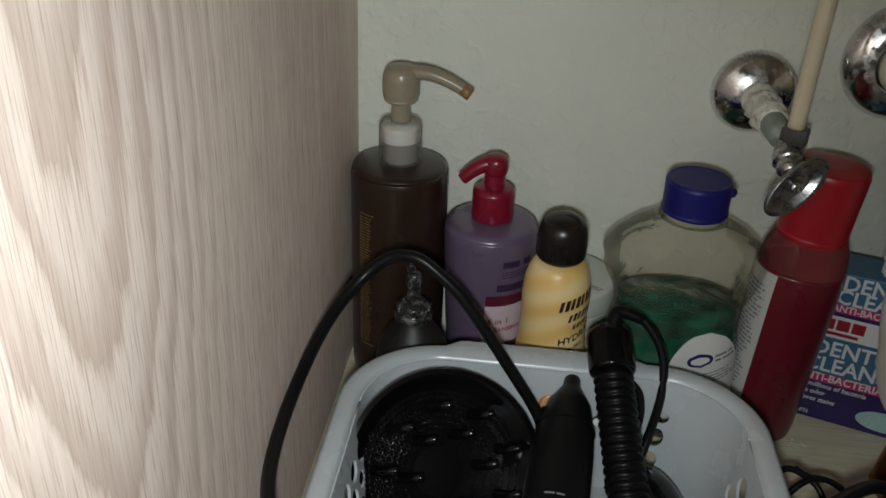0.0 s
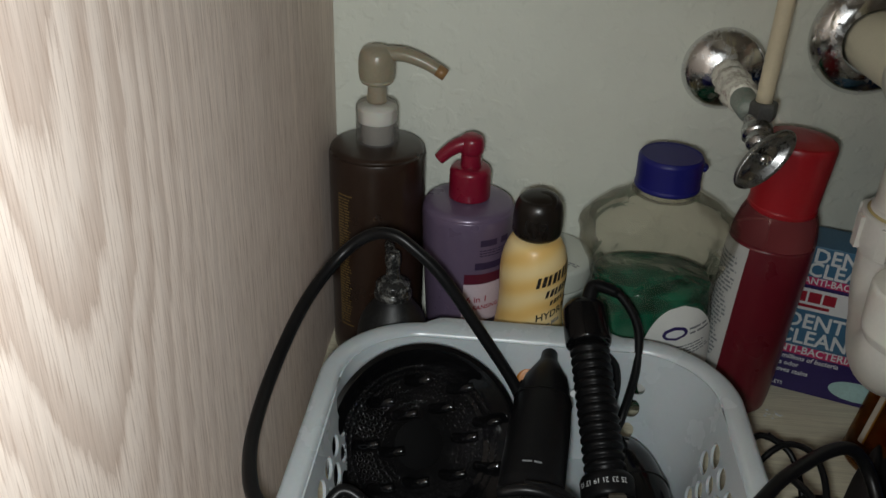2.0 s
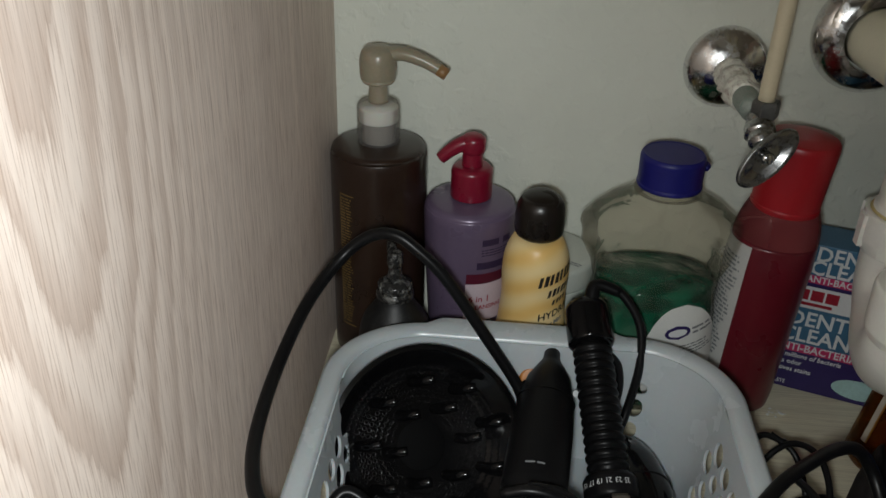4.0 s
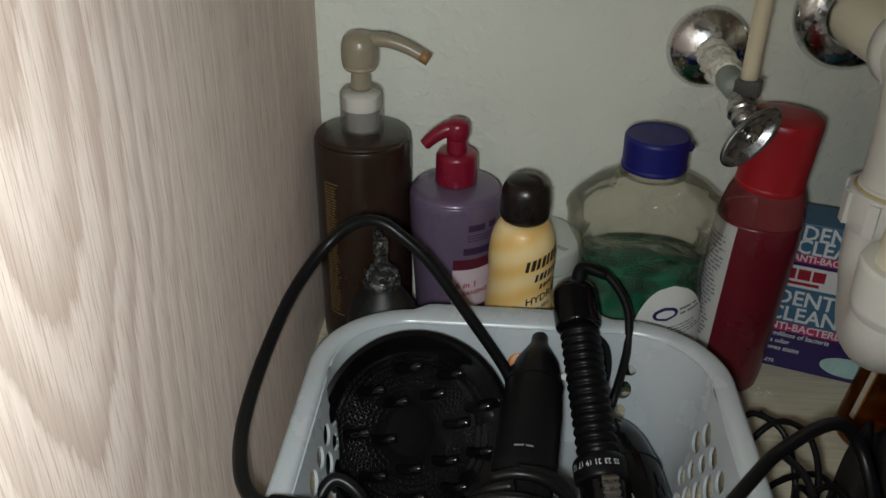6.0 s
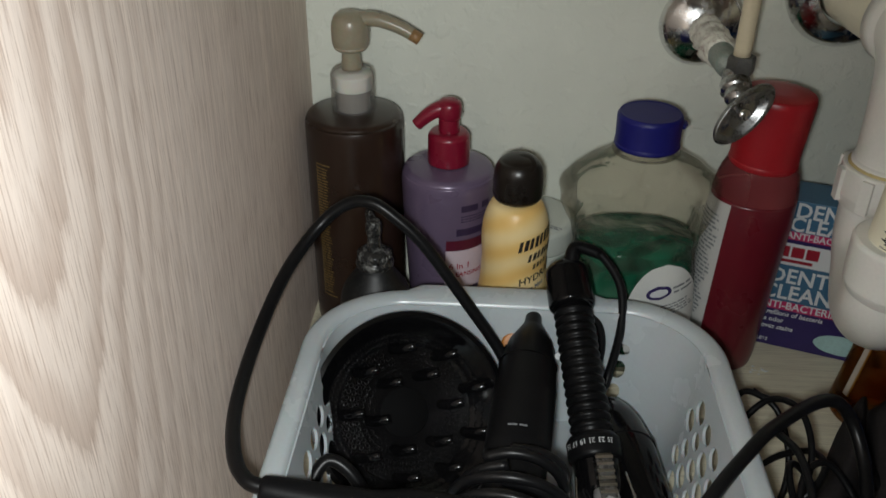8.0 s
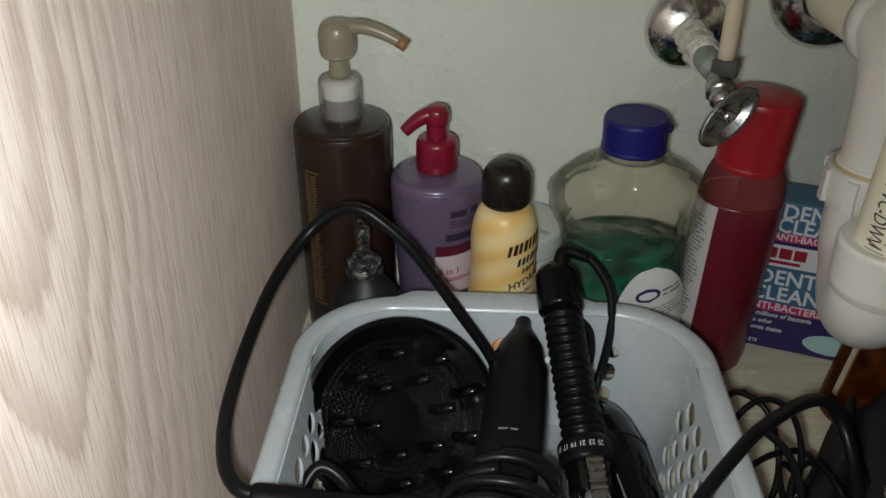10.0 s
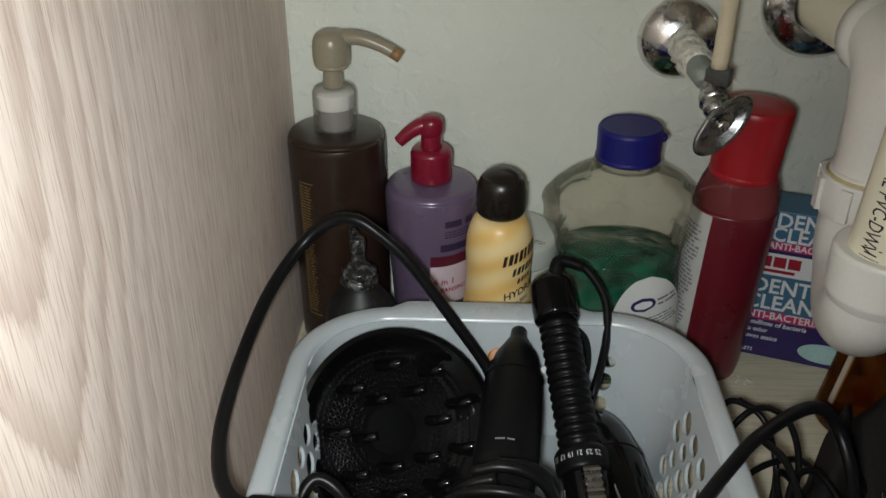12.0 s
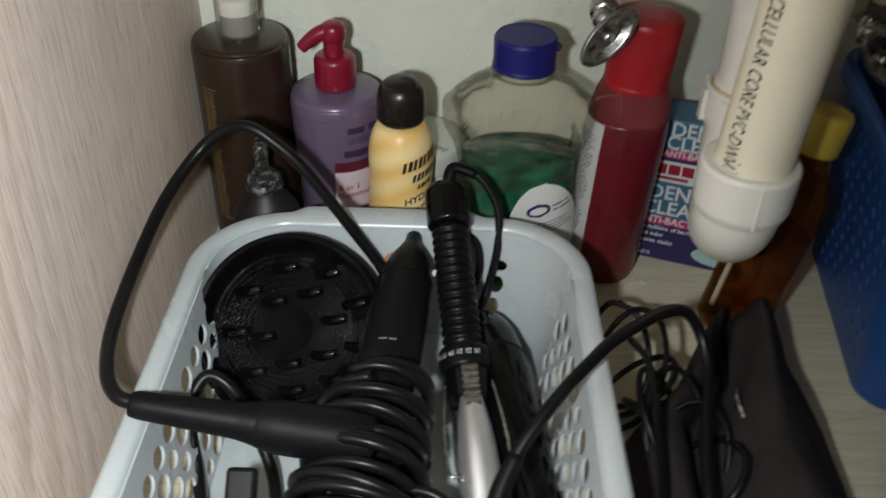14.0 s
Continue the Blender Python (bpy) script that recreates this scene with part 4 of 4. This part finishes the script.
# ---- hair tools in the basket ----
def diffuser(at):
    t = thing("diffuser", at, "glossy black round hair dryer diffuser with prongs", "diffuser")
    bowl = [(0.0, -0.036), (0.020, -0.036), (0.034, -0.024), (0.046, -0.006), (0.0500, 0.0), (0.0500, 0.003), (0.0475, 0.0035), (0.0455, 0.001), (0.0415, -0.006), (0.034, -0.0125), (0.020, -0.0150), (0.0, -0.0160)]
    b = sharp(part("bowl", lathe(bowl, 72), BLACK_BOWL, t), 30)
    spots = [(0.0325, k * 40 + 10) for k in range(9)] + [(0.0195, k * 60) for k in range(6)]
    for r, a in spots:
        a = radians(a)
        base = -0.0155 if r < 0.025 else -0.0125
        foot = Vector((r * math.cos(a), r * math.sin(a), base - 0.001))
        prong = tube([foot, foot + Vector((0.003, -0.001, 0.007)), foot + Vector((0.006, -0.001, 0.012)), foot + Vector((0.0095, -0.001, 0.0135))], lambda k: 0.0028 - 0.0006 * k, 12, 3)
        part("prong", prong, BLACK_BOWL, b)
    mesh_holes = bmesh.new()
    for ring in range(9):
        r = 0.0165 + ring * 0.0029
        count = int(2 * math.pi * r / 0.0031)
        z = float(np.interp(r, [0.013, 0.020, 0.034, 0.0415, 0.0455], [-0.016, -0.0155, -0.0125, -0.006, 0.001]))
        for k in range(count):
            a = 2 * math.pi * (k + 0.5 * (ring % 2)) / count
            if any(math.hypot(r * math.cos(a) - pr * math.cos(radians(pa)), r * math.sin(a) - pr * math.sin(radians(pa))) < 0.0042 for pr, pa in spots):
                continue
            lathe([(0.00125, 0.0), (0.00140, 0.0003), (0.00105, 0.0005), (0.00085, 0.0)], 8, mesh_holes, Matrix.Translation((r * math.cos(a), r * math.sin(a), z + 0.0001)))
    part("hub", lathe([(0.0, -0.0154), (0.0120, -0.0150), (0.0128, -0.0156)], 36), HUB_BLACK, b, "black hub in the middle of the bowl")
    tagged(part("vent_mesh", mesh_holes, BLACK_BOWL, b), kind="stuff")
    return t


diffuser(between((0.0930, -0.2165, 0.0490), (0.262, -0.6125, 0.4065)) @ Matrix.Diagonal((1.22, 1.22, 1.05, 1)))


def curling_iron(top, low, tip):
    """Along its own z: 0 at the dial, the ribbed handle above it and the barrel below."""
    size = 1.085
    m = between(low, top) @ Matrix.Rotation(math.pi, 4, "Z") @ Matrix.Scale(size, 4)
    length = (Vector(top) - Vector(low)).length / size
    t = thing("curling_iron", m, "black curling iron with ribbed handle and polished barrel", "curling iron")
    part("end_cap", lathe(rounded([(0.0, length), (0.0112, length), (0.0136, length - 0.004), (0.0136, length - 0.027), (0.0108, length - 0.029), (0, length - 0.028)], 0.002), 36), BLACK_PL, t)
    ribs = [(0, 0.010), (0.0105, 0.010)]
    z = 0.012
    while z < length - 0.032:
        ribs += [(0.0097, z), (0.0110, z + 0.0009), (0.0116, z + 0.0022), (0.0114, z + 0.0033), (0.0102, z + 0.0044), (0.0097, z + 0.0050)]
        z += 0.0053
    part("handle", lathe(ribs + [(0.0095, length - 0.0275), (0, length - 0.0275)], 36), BLACK_MATT, t, "ribbed black rubber grip")
    dial = part("dial", lathe(rounded([(0, -0.004), (0.0138, -0.004), (0.0146, -0.002), (0.0146, 0.007), (0.0125, 0.010), (0, 0.010)], 0.001), 40), BLACK_MATT, t, "heat dial with white numbers")
    for k, text in enumerate(("25", "23", "21", "19", "17", "15", "13")):
        bm = lettering(text, 0.0040, 0.9)
        mid = max(v.co.x for v in bm.verts) / 2
        for v in bm.verts:
            v.co = Vector((mid - v.co.x, -v.co.y, 0))
        part("lettering", wrap(bm, 0.0146, 24 - k * 19, 0.0046, 0.0004), WHITE_INK, dial)
    barrel_len = (Vector(tip) - Vector(low)).length / size
    part("neck", lathe(rounded([(0, -0.026), (0.0105, -0.026), (0.0125, -0.020), (0.0125, -0.004), (0, -0.004)], 0.001), 32), BLACK_PL, t)
    part("barrel", lathe(rounded([(0, -barrel_len), (0.0100, -barrel_len), (0.0108, -barrel_len + 0.003), (0.0108, -0.026), (0, -0.026)], 0.002), 32), STEEL, t, "polished metal barrel")
    clip = part("clip", tube([(0, -0.0105, -0.022), (0, -0.0125, -0.045), (0, -0.0115, -0.085), (0, -0.0105, -barrel_len + 0.01)], lambda k: 0.0060 + 0.0075 * min(1.0, 1.5 * k), 18), CLIP_STEEL, t, "chrome spring clip")
    lever = box(-0.0042, 0.0042, -0.018, -0.0125, -0.028, -0.005)
    part("lever", lever, DIM_CHROME, clip, smooth=False)
    for k in range(6):
        part("lever_rib", box(-0.0045, 0.0045, -0.0192, -0.018, -0.026 + k * 0.0036, -0.0245 + k * 0.0036), STEEL, clip, smooth=False)
    for s in (-1, 1):
        stand = part("stand_wire", tube([(s * 0.013, -0.006, -0.012), (s * 0.0165, -0.012, -0.04), (s * 0.0162, -0.016, -0.062), (s * 0.0105, -0.0165, -0.066)], 0.0009, 8), CHROME, t)
        part("stand_ball", lathe(rounded([(0, -0.0022), (0.0022, -0.0022), (0.0022, 0.0022), (0, 0.0022)], 0.002), 12, m=Matrix.Translation((s * 0.0100, -0.0166, -0.066))), STEEL, stand)
    return t


tools = []
curling_iron((0.1870, -0.1315, 0.1040), (0.2020, -0.2420, 0.0465), (0.2160, -0.3450, 0.0140))


def cable(name, points, r, label, group="", relief=False):
    o = Vector(points[0])
    t = thing(name, o, label, "cable", group)
    part("sheath", tube(minus(points, o), r, 10, 10), CABLE, t)
    if relief:
        part("strain_relief", tube(minus(points[:3], o), lambda k: r * (1.75 - 0.6 * k), 12, 6), BLACK_MATT, t, "thicker rubber sleeve at the end of the cord")
    return t


tools.append(cable("power_cord", [(0.185, -0.176, 0.134), (0.188, -0.170, 0.142), (0.202, -0.172, 0.139), (0.215, -0.180, 0.122), (0.2165, -0.190, 0.098), (0.211, -0.200, 0.070), (0.205, -0.215, 0.056), (0.212, -0.25, 0.042)], 0.0027, "black cord from the curling iron looping into the basket", "cords in the basket", True))
tools.append(cable("power_cord", [(0.197, -0.19, 0.108), (0.204, -0.192, 0.100), (0.2055, -0.197, 0.085), (0.200, -0.203, 0.066), (0.19, -0.22, 0.05)], 0.0023, "short loop of black cord inside the basket", "cords in the basket"))


def hair_dryer():
    """A slim black tool standing on its nose, its cord wound round it."""
    top, low = Vector((0.165, -0.186, 0.104)), Vector((0.150, -0.335, 0.080))
    t = thing("hair_dryer", low, "black hair dryer with its cord wound round the handle", "hair dryer")
    m = Matrix.Translation(-low) @ between(low, top)
    n = (top - low).length
    shape = [(0.0, n), (0.0038, n - 0.0008), (0.0048, n - 0.003), (0.0052, n - 0.009), (0.0070, n - 0.013), (0.0125, n - 0.025), (0.0160, n - 0.042), (0.0170, n - 0.064), (0.0172, n - 0.098), (0.0172, n - 0.1), (0.0172, n - 0.104), (0.0160, n - 0.106), (0.0160, n - 0.120), (0.0155, 0.0), (0.0150, -0.04), (0, -0.045)]
    body = part("housing", lathe(shape, 36, m=m, sx=1.0, sy=0.85), BLACK_MATT, t)
    part("seam", lathe([(0.0156, n - 0.0425), (0.0166, n - 0.043), (0.0156, n - 0.0435)], 36, m=m, sy=0.85), BLACK_PL, body)
    part("button", lathe(rounded([(0, 0), (0.0022, 0), (0.0022, 0.001), (0, 0.0013)], 0.0004), 16, m=Matrix.Translation(-low) @ between((0.1785, -0.215, 0.0955), (0.24, -0.4, 0.25))), WHITE_INK, body, "small pale button")
    mark = bars([(-0.006, -0.001, 0.0, 0.0011), (0.0, 0.004, 0.0, 0.0011)])
    wrap(mark, 0.0172, 180, n - 0.0965, 0.0004, sy=0.85)
    bmesh.ops.transform(mark, matrix=m, verts=mark.verts)
    part("print", mark, GREY_INK, body)
    rnd = random.Random(4)
    axis = between(low, top)
    for k in range(20):
        start = rnd.uniform(0, 6.28)
        z0 = 0.028 - k * 0.0060
        tilt = rnd.uniform(-0.5, 0.5)
        r = 0.0225 + rnd.uniform(0, 0.006) + 0.0004 * k
        loop = []
        for i in range(13):
            a = start + i * 2 * math.pi / 12
            p = axis @ Vector((r * math.cos(a), r * 0.95 * math.sin(a), z0 + tilt * 0.012 * math.cos(a * 1.0 + k) - 0.0085 * i / 12))
            loop.append(p - low + Vector((0, 0, 0.006)))
        part("cord_turn", tube(loop, 0.0029, 8, 4), CABLE, t)
    return t


tools.append(hair_dryer())


def hot_brush():
    a, b = Vector((0.0425, -0.352, 0.1215)), Vector((0.152, -0.350, 0.0985))
    t = thing("hot_brush", a, "charcoal black styling brush lying across the basket rim", "styling tool")
    m = Matrix.Translation(-a) @ between(a, b)
    n = (b - a).length
    part("strain_relief", lathe(rounded([(0, -0.002), (0.0058, -0.002), (0.0066, 0.003), (0.0088, 0.048), (0.0108, 0.058), (0, 0.058)], 0.002), 28, m=m), GREY_MATT, t, "tapered cord strain relief")
    part("handle", lathe(rounded([(0, 0.055), (0.0105, 0.055), (0.0128, 0.066), (0.0134, 0.10), (0.0134, n), (0, n)], 0.003), 36, m=m), GREY_MATT, t)
    plug = box(-0.007, 0.007, -0.004, 0.004, -0.026, 0.0)
    box(-0.014, 0.014, -0.0045, 0.0045, -0.036, -0.022, plug)
    bmesh.ops.transform(plug, matrix=Matrix.Translation(Vector((0.094, -0.369, 0.1000)) - a) @ Matrix.Rotation(radians(-52), 4, "X"), verts=plug.verts)
    bevel(part("bracket", plug, BLACK_MATT, t, smooth=False), 0.002)
    part("print", bars_at(m, 0.012, 0.085), WHITE_INK, t, smooth=False)
    return t


def bars_at(m, r, z):
    bm = bars([(0.0, 0.004, 0.0, 0.0009), (0.0, 0.0045, -0.0016, -0.0008)])
    bmesh.ops.transform(bm, matrix=m @ Matrix.Translation((0.0095, -0.0105, z)) @ Matrix.Rotation(radians(40), 4, "Z") @ Matrix.Rotation(radians(90), 4, "X"), verts=bm.verts)
    return bm


tools.append(hot_brush())
tools.append(cable("power_cord", [(0.044, -0.352, 0.122), (0.034, -0.349, 0.124), (0.0245, -0.333, 0.124), (0.0165, -0.300, 0.122), (0.0155, -0.255, 0.127), (0.0235, -0.215, 0.143), (0.038, -0.190, 0.159), (0.054, -0.184, 0.172), (0.069, -0.186, 0.1755), (0.083, -0.189, 0.168), (0.100, -0.192, 0.152), (0.124, -0.196, 0.118), (0.145, -0.202, 0.088), (0.152, -0.21, 0.072)], 0.0036, "thick black cord arching along the oak panel into the basket", "cords in the basket"))
tools.append(cable("power_cord", [(0.082, -0.41, 0.042), (0.070, -0.375, 0.045), (0.058, -0.335, 0.050), (0.051, -0.312, 0.073), (0.058, -0.298, 0.086), (0.071, -0.300, 0.081), (0.084, -0.310, 0.062), (0.096, -0.330, 0.046), (0.104, -0.36, 0.042), (0.12, -0.40, 0.041)], 0.0035, "black cord loop under the styling brush", "cords in the basket"))
rnd = random.Random(11)
for k in range(9):
    a0 = rnd.uniform(0, 6.28)
    pts = [(0.140 + (0.016 + 0.002 * k) * math.cos(a0 + i * 0.9) + 0.004 * k, -0.405 + 0.034 * math.sin(a0 + i * 0.9), 0.046 + 0.005 * k + 0.006 * math.sin(i * 1.7)) for i in range(8)]
    tools.append(cable("power_cord", pts, 0.0030, "bundle of black cord lying in the basket", "cords in the basket"))


def clasp(at):
    t = thing("hair_clip", at, "small orange plastic hair clip behind the dryer", "hair clip")
    part("jaw", lathe(rounded([(0, 0), (0.0085, 0), (0.0095, 0.003), (0.0085, 0.006), (0, 0.006)], 0.002), 28), ORANGE, t)
    for k in (-1, 1):
        part("tooth", tube([(k * 0.004, 0, 0.004), (k * 0.006, -0.004, 0.007), (k * 0.005, -0.008, 0.004)], 0.0012, 8), BLACK_MATT, t)
    return t


tools.append(clasp(between((0.1535, -0.190, 0.085), (0.150, -0.50, 0.25)) @ Matrix.Scale(0.8, 4)))
for tool in tools:
    tool.matrix_basis = TOOL_SET @ tool.matrix_basis


def dryer_barrel(a, b):
    """The fat round body of a second dryer, under the curling iron."""
    a, b = Vector(a), Vector(b)
    n = (b - a).length
    t = thing("hair_dryer", between(a, b), "glossy black round hair dryer body under the curling iron", "hair dryer")
    body = part("housing", lathe(rounded([(0, -0.004), (0.010, -0.003), (0.018, 0.004), (0.0222, 0.018), (0.0230, 0.040), (0.0190, 0.075), (0.0135, n - 0.035), (0.0125, n - 0.010), (0.0120, n), (0, n)], 0.006, 5), 48), BLACK_PL, t)
    part("seam", lathe([(0.0228, 0.0395), (0.0235, 0.040), (0.0228, 0.0405)], 48), BLACK_MATT, body)
    part("nozzle", lathe(rounded([(0.0, n - 0.002), (0.0115, n - 0.002), (0.0115, n + 0.012), (0.0100, n + 0.014), (0, n + 0.010)], 0.002), 40), BLACK_MATT, t, "matt black nozzle ring")
    return t


dryer_barrel((0.2110, -0.182, 0.0265), (0.2500, -0.345, 0.0185))


# added handle-like shape that fills an unclear black mass between the tools
def black_filler():
    a, b = Vector((0.170, -0.300, 0.022)), Vector((0.166, -0.430, 0.024))
    t = thing("black_filler_shape", a, "black handle-like shape added for an unclear dark mass between the hair tools", "hair brush")
    m = Matrix.Translation(-a) @ between(a, b)
    part("handle", lathe(rounded([(0, 0), (0.006, 0.002), (0.0095, 0.02), (0.0105, 0.06), (0.0095, 0.10), (0.0105, 0.15), (0, 0.152)], 0.003), 28, m=m), BLACK_MATT, t)
    for k in range(4):
        part("grip_ring", lathe([(0.0098, 0.04 + k * 0.012), (0.0114, 0.042 + k * 0.012), (0.0098, 0.044 + k * 0.012)], 28, m=m), BLACK_PL, t)
    return t


black_filler()


# ---- things on the cabinet floor beside the basket ----
def amber_bottle(at):
    t = thing("amber_bottle", at, "amber glass bottle with an ochre cap and a worn label", "bottle")
    b = part("body", loft(smooth_rings([(0.0, 0.022, 0.018, 0.8), (0.004, 0.0245, 0.021, 0.75), (0.11, 0.0245, 0.021, 0.75), (0.125, 0.021, 0.019, 0.85), (0.137, 0.013, 0.013, 1.0), (0.150, 0.012, 0.012, 1.0)])), AMBER, t)
    part("oil", loft(smooth_rings([(0.003, 0.021, 0.017, 0.8), (0.006, 0.0228, 0.0192, 0.75), (0.085, 0.0228, 0.0192, 0.75)])), AMBER, t, "orange oil in the bottle")
    lab = bars([(-0.006, 0.0, 0.0, 0.085)])
    part("label", wrap(lab, 0.0245, -72, 0.02, 0.0006, sy=0.8), AGED_LABEL, b, "pale edge of a worn label")
    part("cap", lathe(rounded([(0, 0.146), (0.0155, 0.146), (0.0155, 0.172), (0.0135, 0.1745), (0, 0.175)], 0.002), 32), AMBER_CAP, t, "ochre plastic cap")
    return t


amber_bottle(pose(0.397, -0.142, 0, 0, 10, 12))


def pouch(at):
    t = thing("pouch", at, "soft black cloth pouch with folded ridges on the cabinet floor", "pouch")
    n, mrows = 60, 44
    bm = bmesh.new()
    grid = []
    for j in range(mrows + 1):
        v = j / mrows
        row = []
        for i in range(n + 1):
            u = i / n
            y = 0.146 - 0.351 * v
            near = float(np.interp(v, [0, 0.104, 0.25, 0.38, 1], [0.016, -0.008, -0.040, -0.078, -0.086]))
            far = float(np.interp(v, [0, 0.10, 0.23, 0.36, 1], [0.050, 0.044, 0.042, 0.050, 0.056]))
            x = near + (far - near) * u
            edge = max(0.0, 1 - abs(2 * u - 1) ** 4) ** 0.5 * min(1.0, v / 0.12) ** 0.5
            ridge = 0.015 * math.exp(-((u - 0.66) / 0.18) ** 2) + 0.010 * math.exp(-((u - 0.14) / 0.10) ** 2) - 0.017 * min(1.0, v / 0.15) * math.exp(-((u - 0.34 + 0.04 * v) / 0.05) ** 2)
            fold = 0.010 * noise.noise((u * 5, v * 4, 1.3)) + 0.0028 * noise.noise((u * 13, v * 12, 4.1))
            z = 0.002 + edge * (0.037 + ridge + fold)
            row.append(bm.verts.new((x + 0.003 * noise.noise((v * 6, u * 2, 9)), y, z)))
        grid.append(row)
    for a, b in zip(grid, grid[1:]):
        for i in range(n):
            bm.faces.new((a[i], b[i], b[i + 1], a[i + 1]))
    border = [grid[0][i] for i in range(n + 1)] + [grid[j][n] for j in range(1, mrows + 1)] + [grid[mrows][i] for i in range(n - 1, -1, -1)] + [grid[j][0] for j in range(mrows - 1, 0, -1)]
    low = [bm.verts.new((v.co.x, v.co.y, 0.0)) for v in border]
    for k in range(len(border)):
        q = (k + 1) % len(border)
        bm.faces.new((border[k], border[q], low[q], low[k]))
    bm.faces.new(low[::-1])
    bmesh.ops.recalc_face_normals(bm, faces=bm.faces[:])
    part("cloth", bm, CLOTH, t)
    part("zip_pull", tube([(-0.012, 0.006, 0.049), (-0.014, 0.018, 0.053), (-0.010, 0.028, 0.051)], 0.0014, 8), CHROME, t, "small metal zip pull")
    part("strap", tube([(-0.004, 0.10, 0.030), (-0.009, 0.06, 0.034), (-0.013, 0.01, 0.036), (-0.018, -0.06, 0.036), (-0.020, -0.14, 0.034)], 0.0032, 10), BLACK_MATT, t, "black piping strap")
    return t


pouch(pose(0.374, -0.288, 0, 0, 0, 0))
cable("power_cord", [(0.212, -0.375, 0.050), (0.2185, -0.353, 0.066), (0.227, -0.338, 0.078), (0.238, -0.325, 0.088), (0.252, -0.309, 0.096), (0.267, -0.292, 0.100), (0.282, -0.276, 0.102), (0.310, -0.252, 0.100), (0.327, -0.243, 0.095), (0.338, -0.245, 0.082), (0.342, -0.260, 0.069), (0.339, -0.282, 0.060), (0.333, -0.31, 0.054), (0.33, -0.34, 0.046)], 0.0037, "thick black cord arching over the basket rim to the pouch", "cords on the floor", True)
rnd = random.Random(21)
for k in range(9):
    c = Vector((0.302 + 0.004 * k, -0.215 - 0.012 * k, 0.030))
    a0, s = rnd.uniform(0, 6.28), rnd.choice((-1, 1))
    flat = rnd.uniform(0.5, 1.0)
    pts = []
    for i in range(9):
        a = a0 + s * i * 0.85
        pts.append((c.x + 0.020 * math.cos(a), c.y + 0.034 * flat * math.sin(a), 0.006 + 0.055 * (0.5 + 0.5 * math.sin(a + k)) * (0.4 + 0.6 * flat)))
    cable("thin_cord", pts, 0.0020, "tangle of thin black cord beside the basket", "cords on the floor")
cable("thin_cord", [(0.300, -0.24, 0.07), (0.306, -0.27, 0.075), (0.305, -0.32, 0.06), (0.298, -0.38, 0.05), (0.293, -0.44, 0.04)], 0.0022, "thin black cord lying over the pouch edge", "cords on the floor")

blue_bin = basket("bin", 0.456, 0.70, -0.245, -0.012, 0.165, 0.03, 0.012, BLUE_PL, "dark blue plastic bin with pierced sides", lattice(0.15, 10, 9, 0.02, 0.135, 0.0040, 0.0038), lattice(0.14, 10, 9, 0.02, 0.135, 0.0040, 0.0038), 0.007)
blue_bin.matrix_basis = Matrix.Translation((0.496, -0.07, 0)) @ Matrix.Rotation(radians(-8), 4, "Z") @ Matrix.Translation((-0.486, 0.07, 0)) @ blue_bin.matrix_basis
basket("tray", 0.447, 0.68, -0.52, -0.262, 0.085, 0.025, 0.006, BLUE_PL, "low blue plastic tray on the cabinet floor", [], [], 0.008)


def spray_can(at):
    t = thing("spray_can", at, "dark spray can with a grey cap standing in the blue bin", "can")
    part("can", lathe(rounded([(0, 0), (0.026, 0), (0.026, 0.155), (0.018, 0.165), (0, 0.165)], 0.003), 36), BLACK_PL, t)
    part("cap", lathe(rounded([(0, 0.165), (0.019, 0.165), (0.018, 0.198), (0.015, 0.202), (0, 0.203)], 0.003), 32), BLACK_MATT, t)
    return t


spray_can((0.535, -0.075, 0.0045))


# crumbs and dirt left on the cabinet floor and in the basket
rnd = random.Random(5)
crumbs = bmesh.new()
for k in range(20):
    if k < 12:
        x, y, z = 0.336 + rnd.gauss(0, 0.004), -0.098 + rnd.gauss(0, 0.002), 0.0003
    else:
        x, y, z = rnd.uniform(0.29, 0.44), rnd.uniform(-0.16, -0.09), 0.0003
    s = rnd.uniform(0.0004, 0.0012)
    bmesh.ops.create_icosphere(crumbs, subdivisions=1, radius=s, matrix=Matrix.Translation((x, y, z + s * 0.4)) @ Matrix.Diagonal((1.3, 1, 0.6, 1)))
tagged(part("crumbs", crumbs, LABEL, None, "white crumbs scattered on the cabinet floor"), "", "crumbs", "", "stuff")
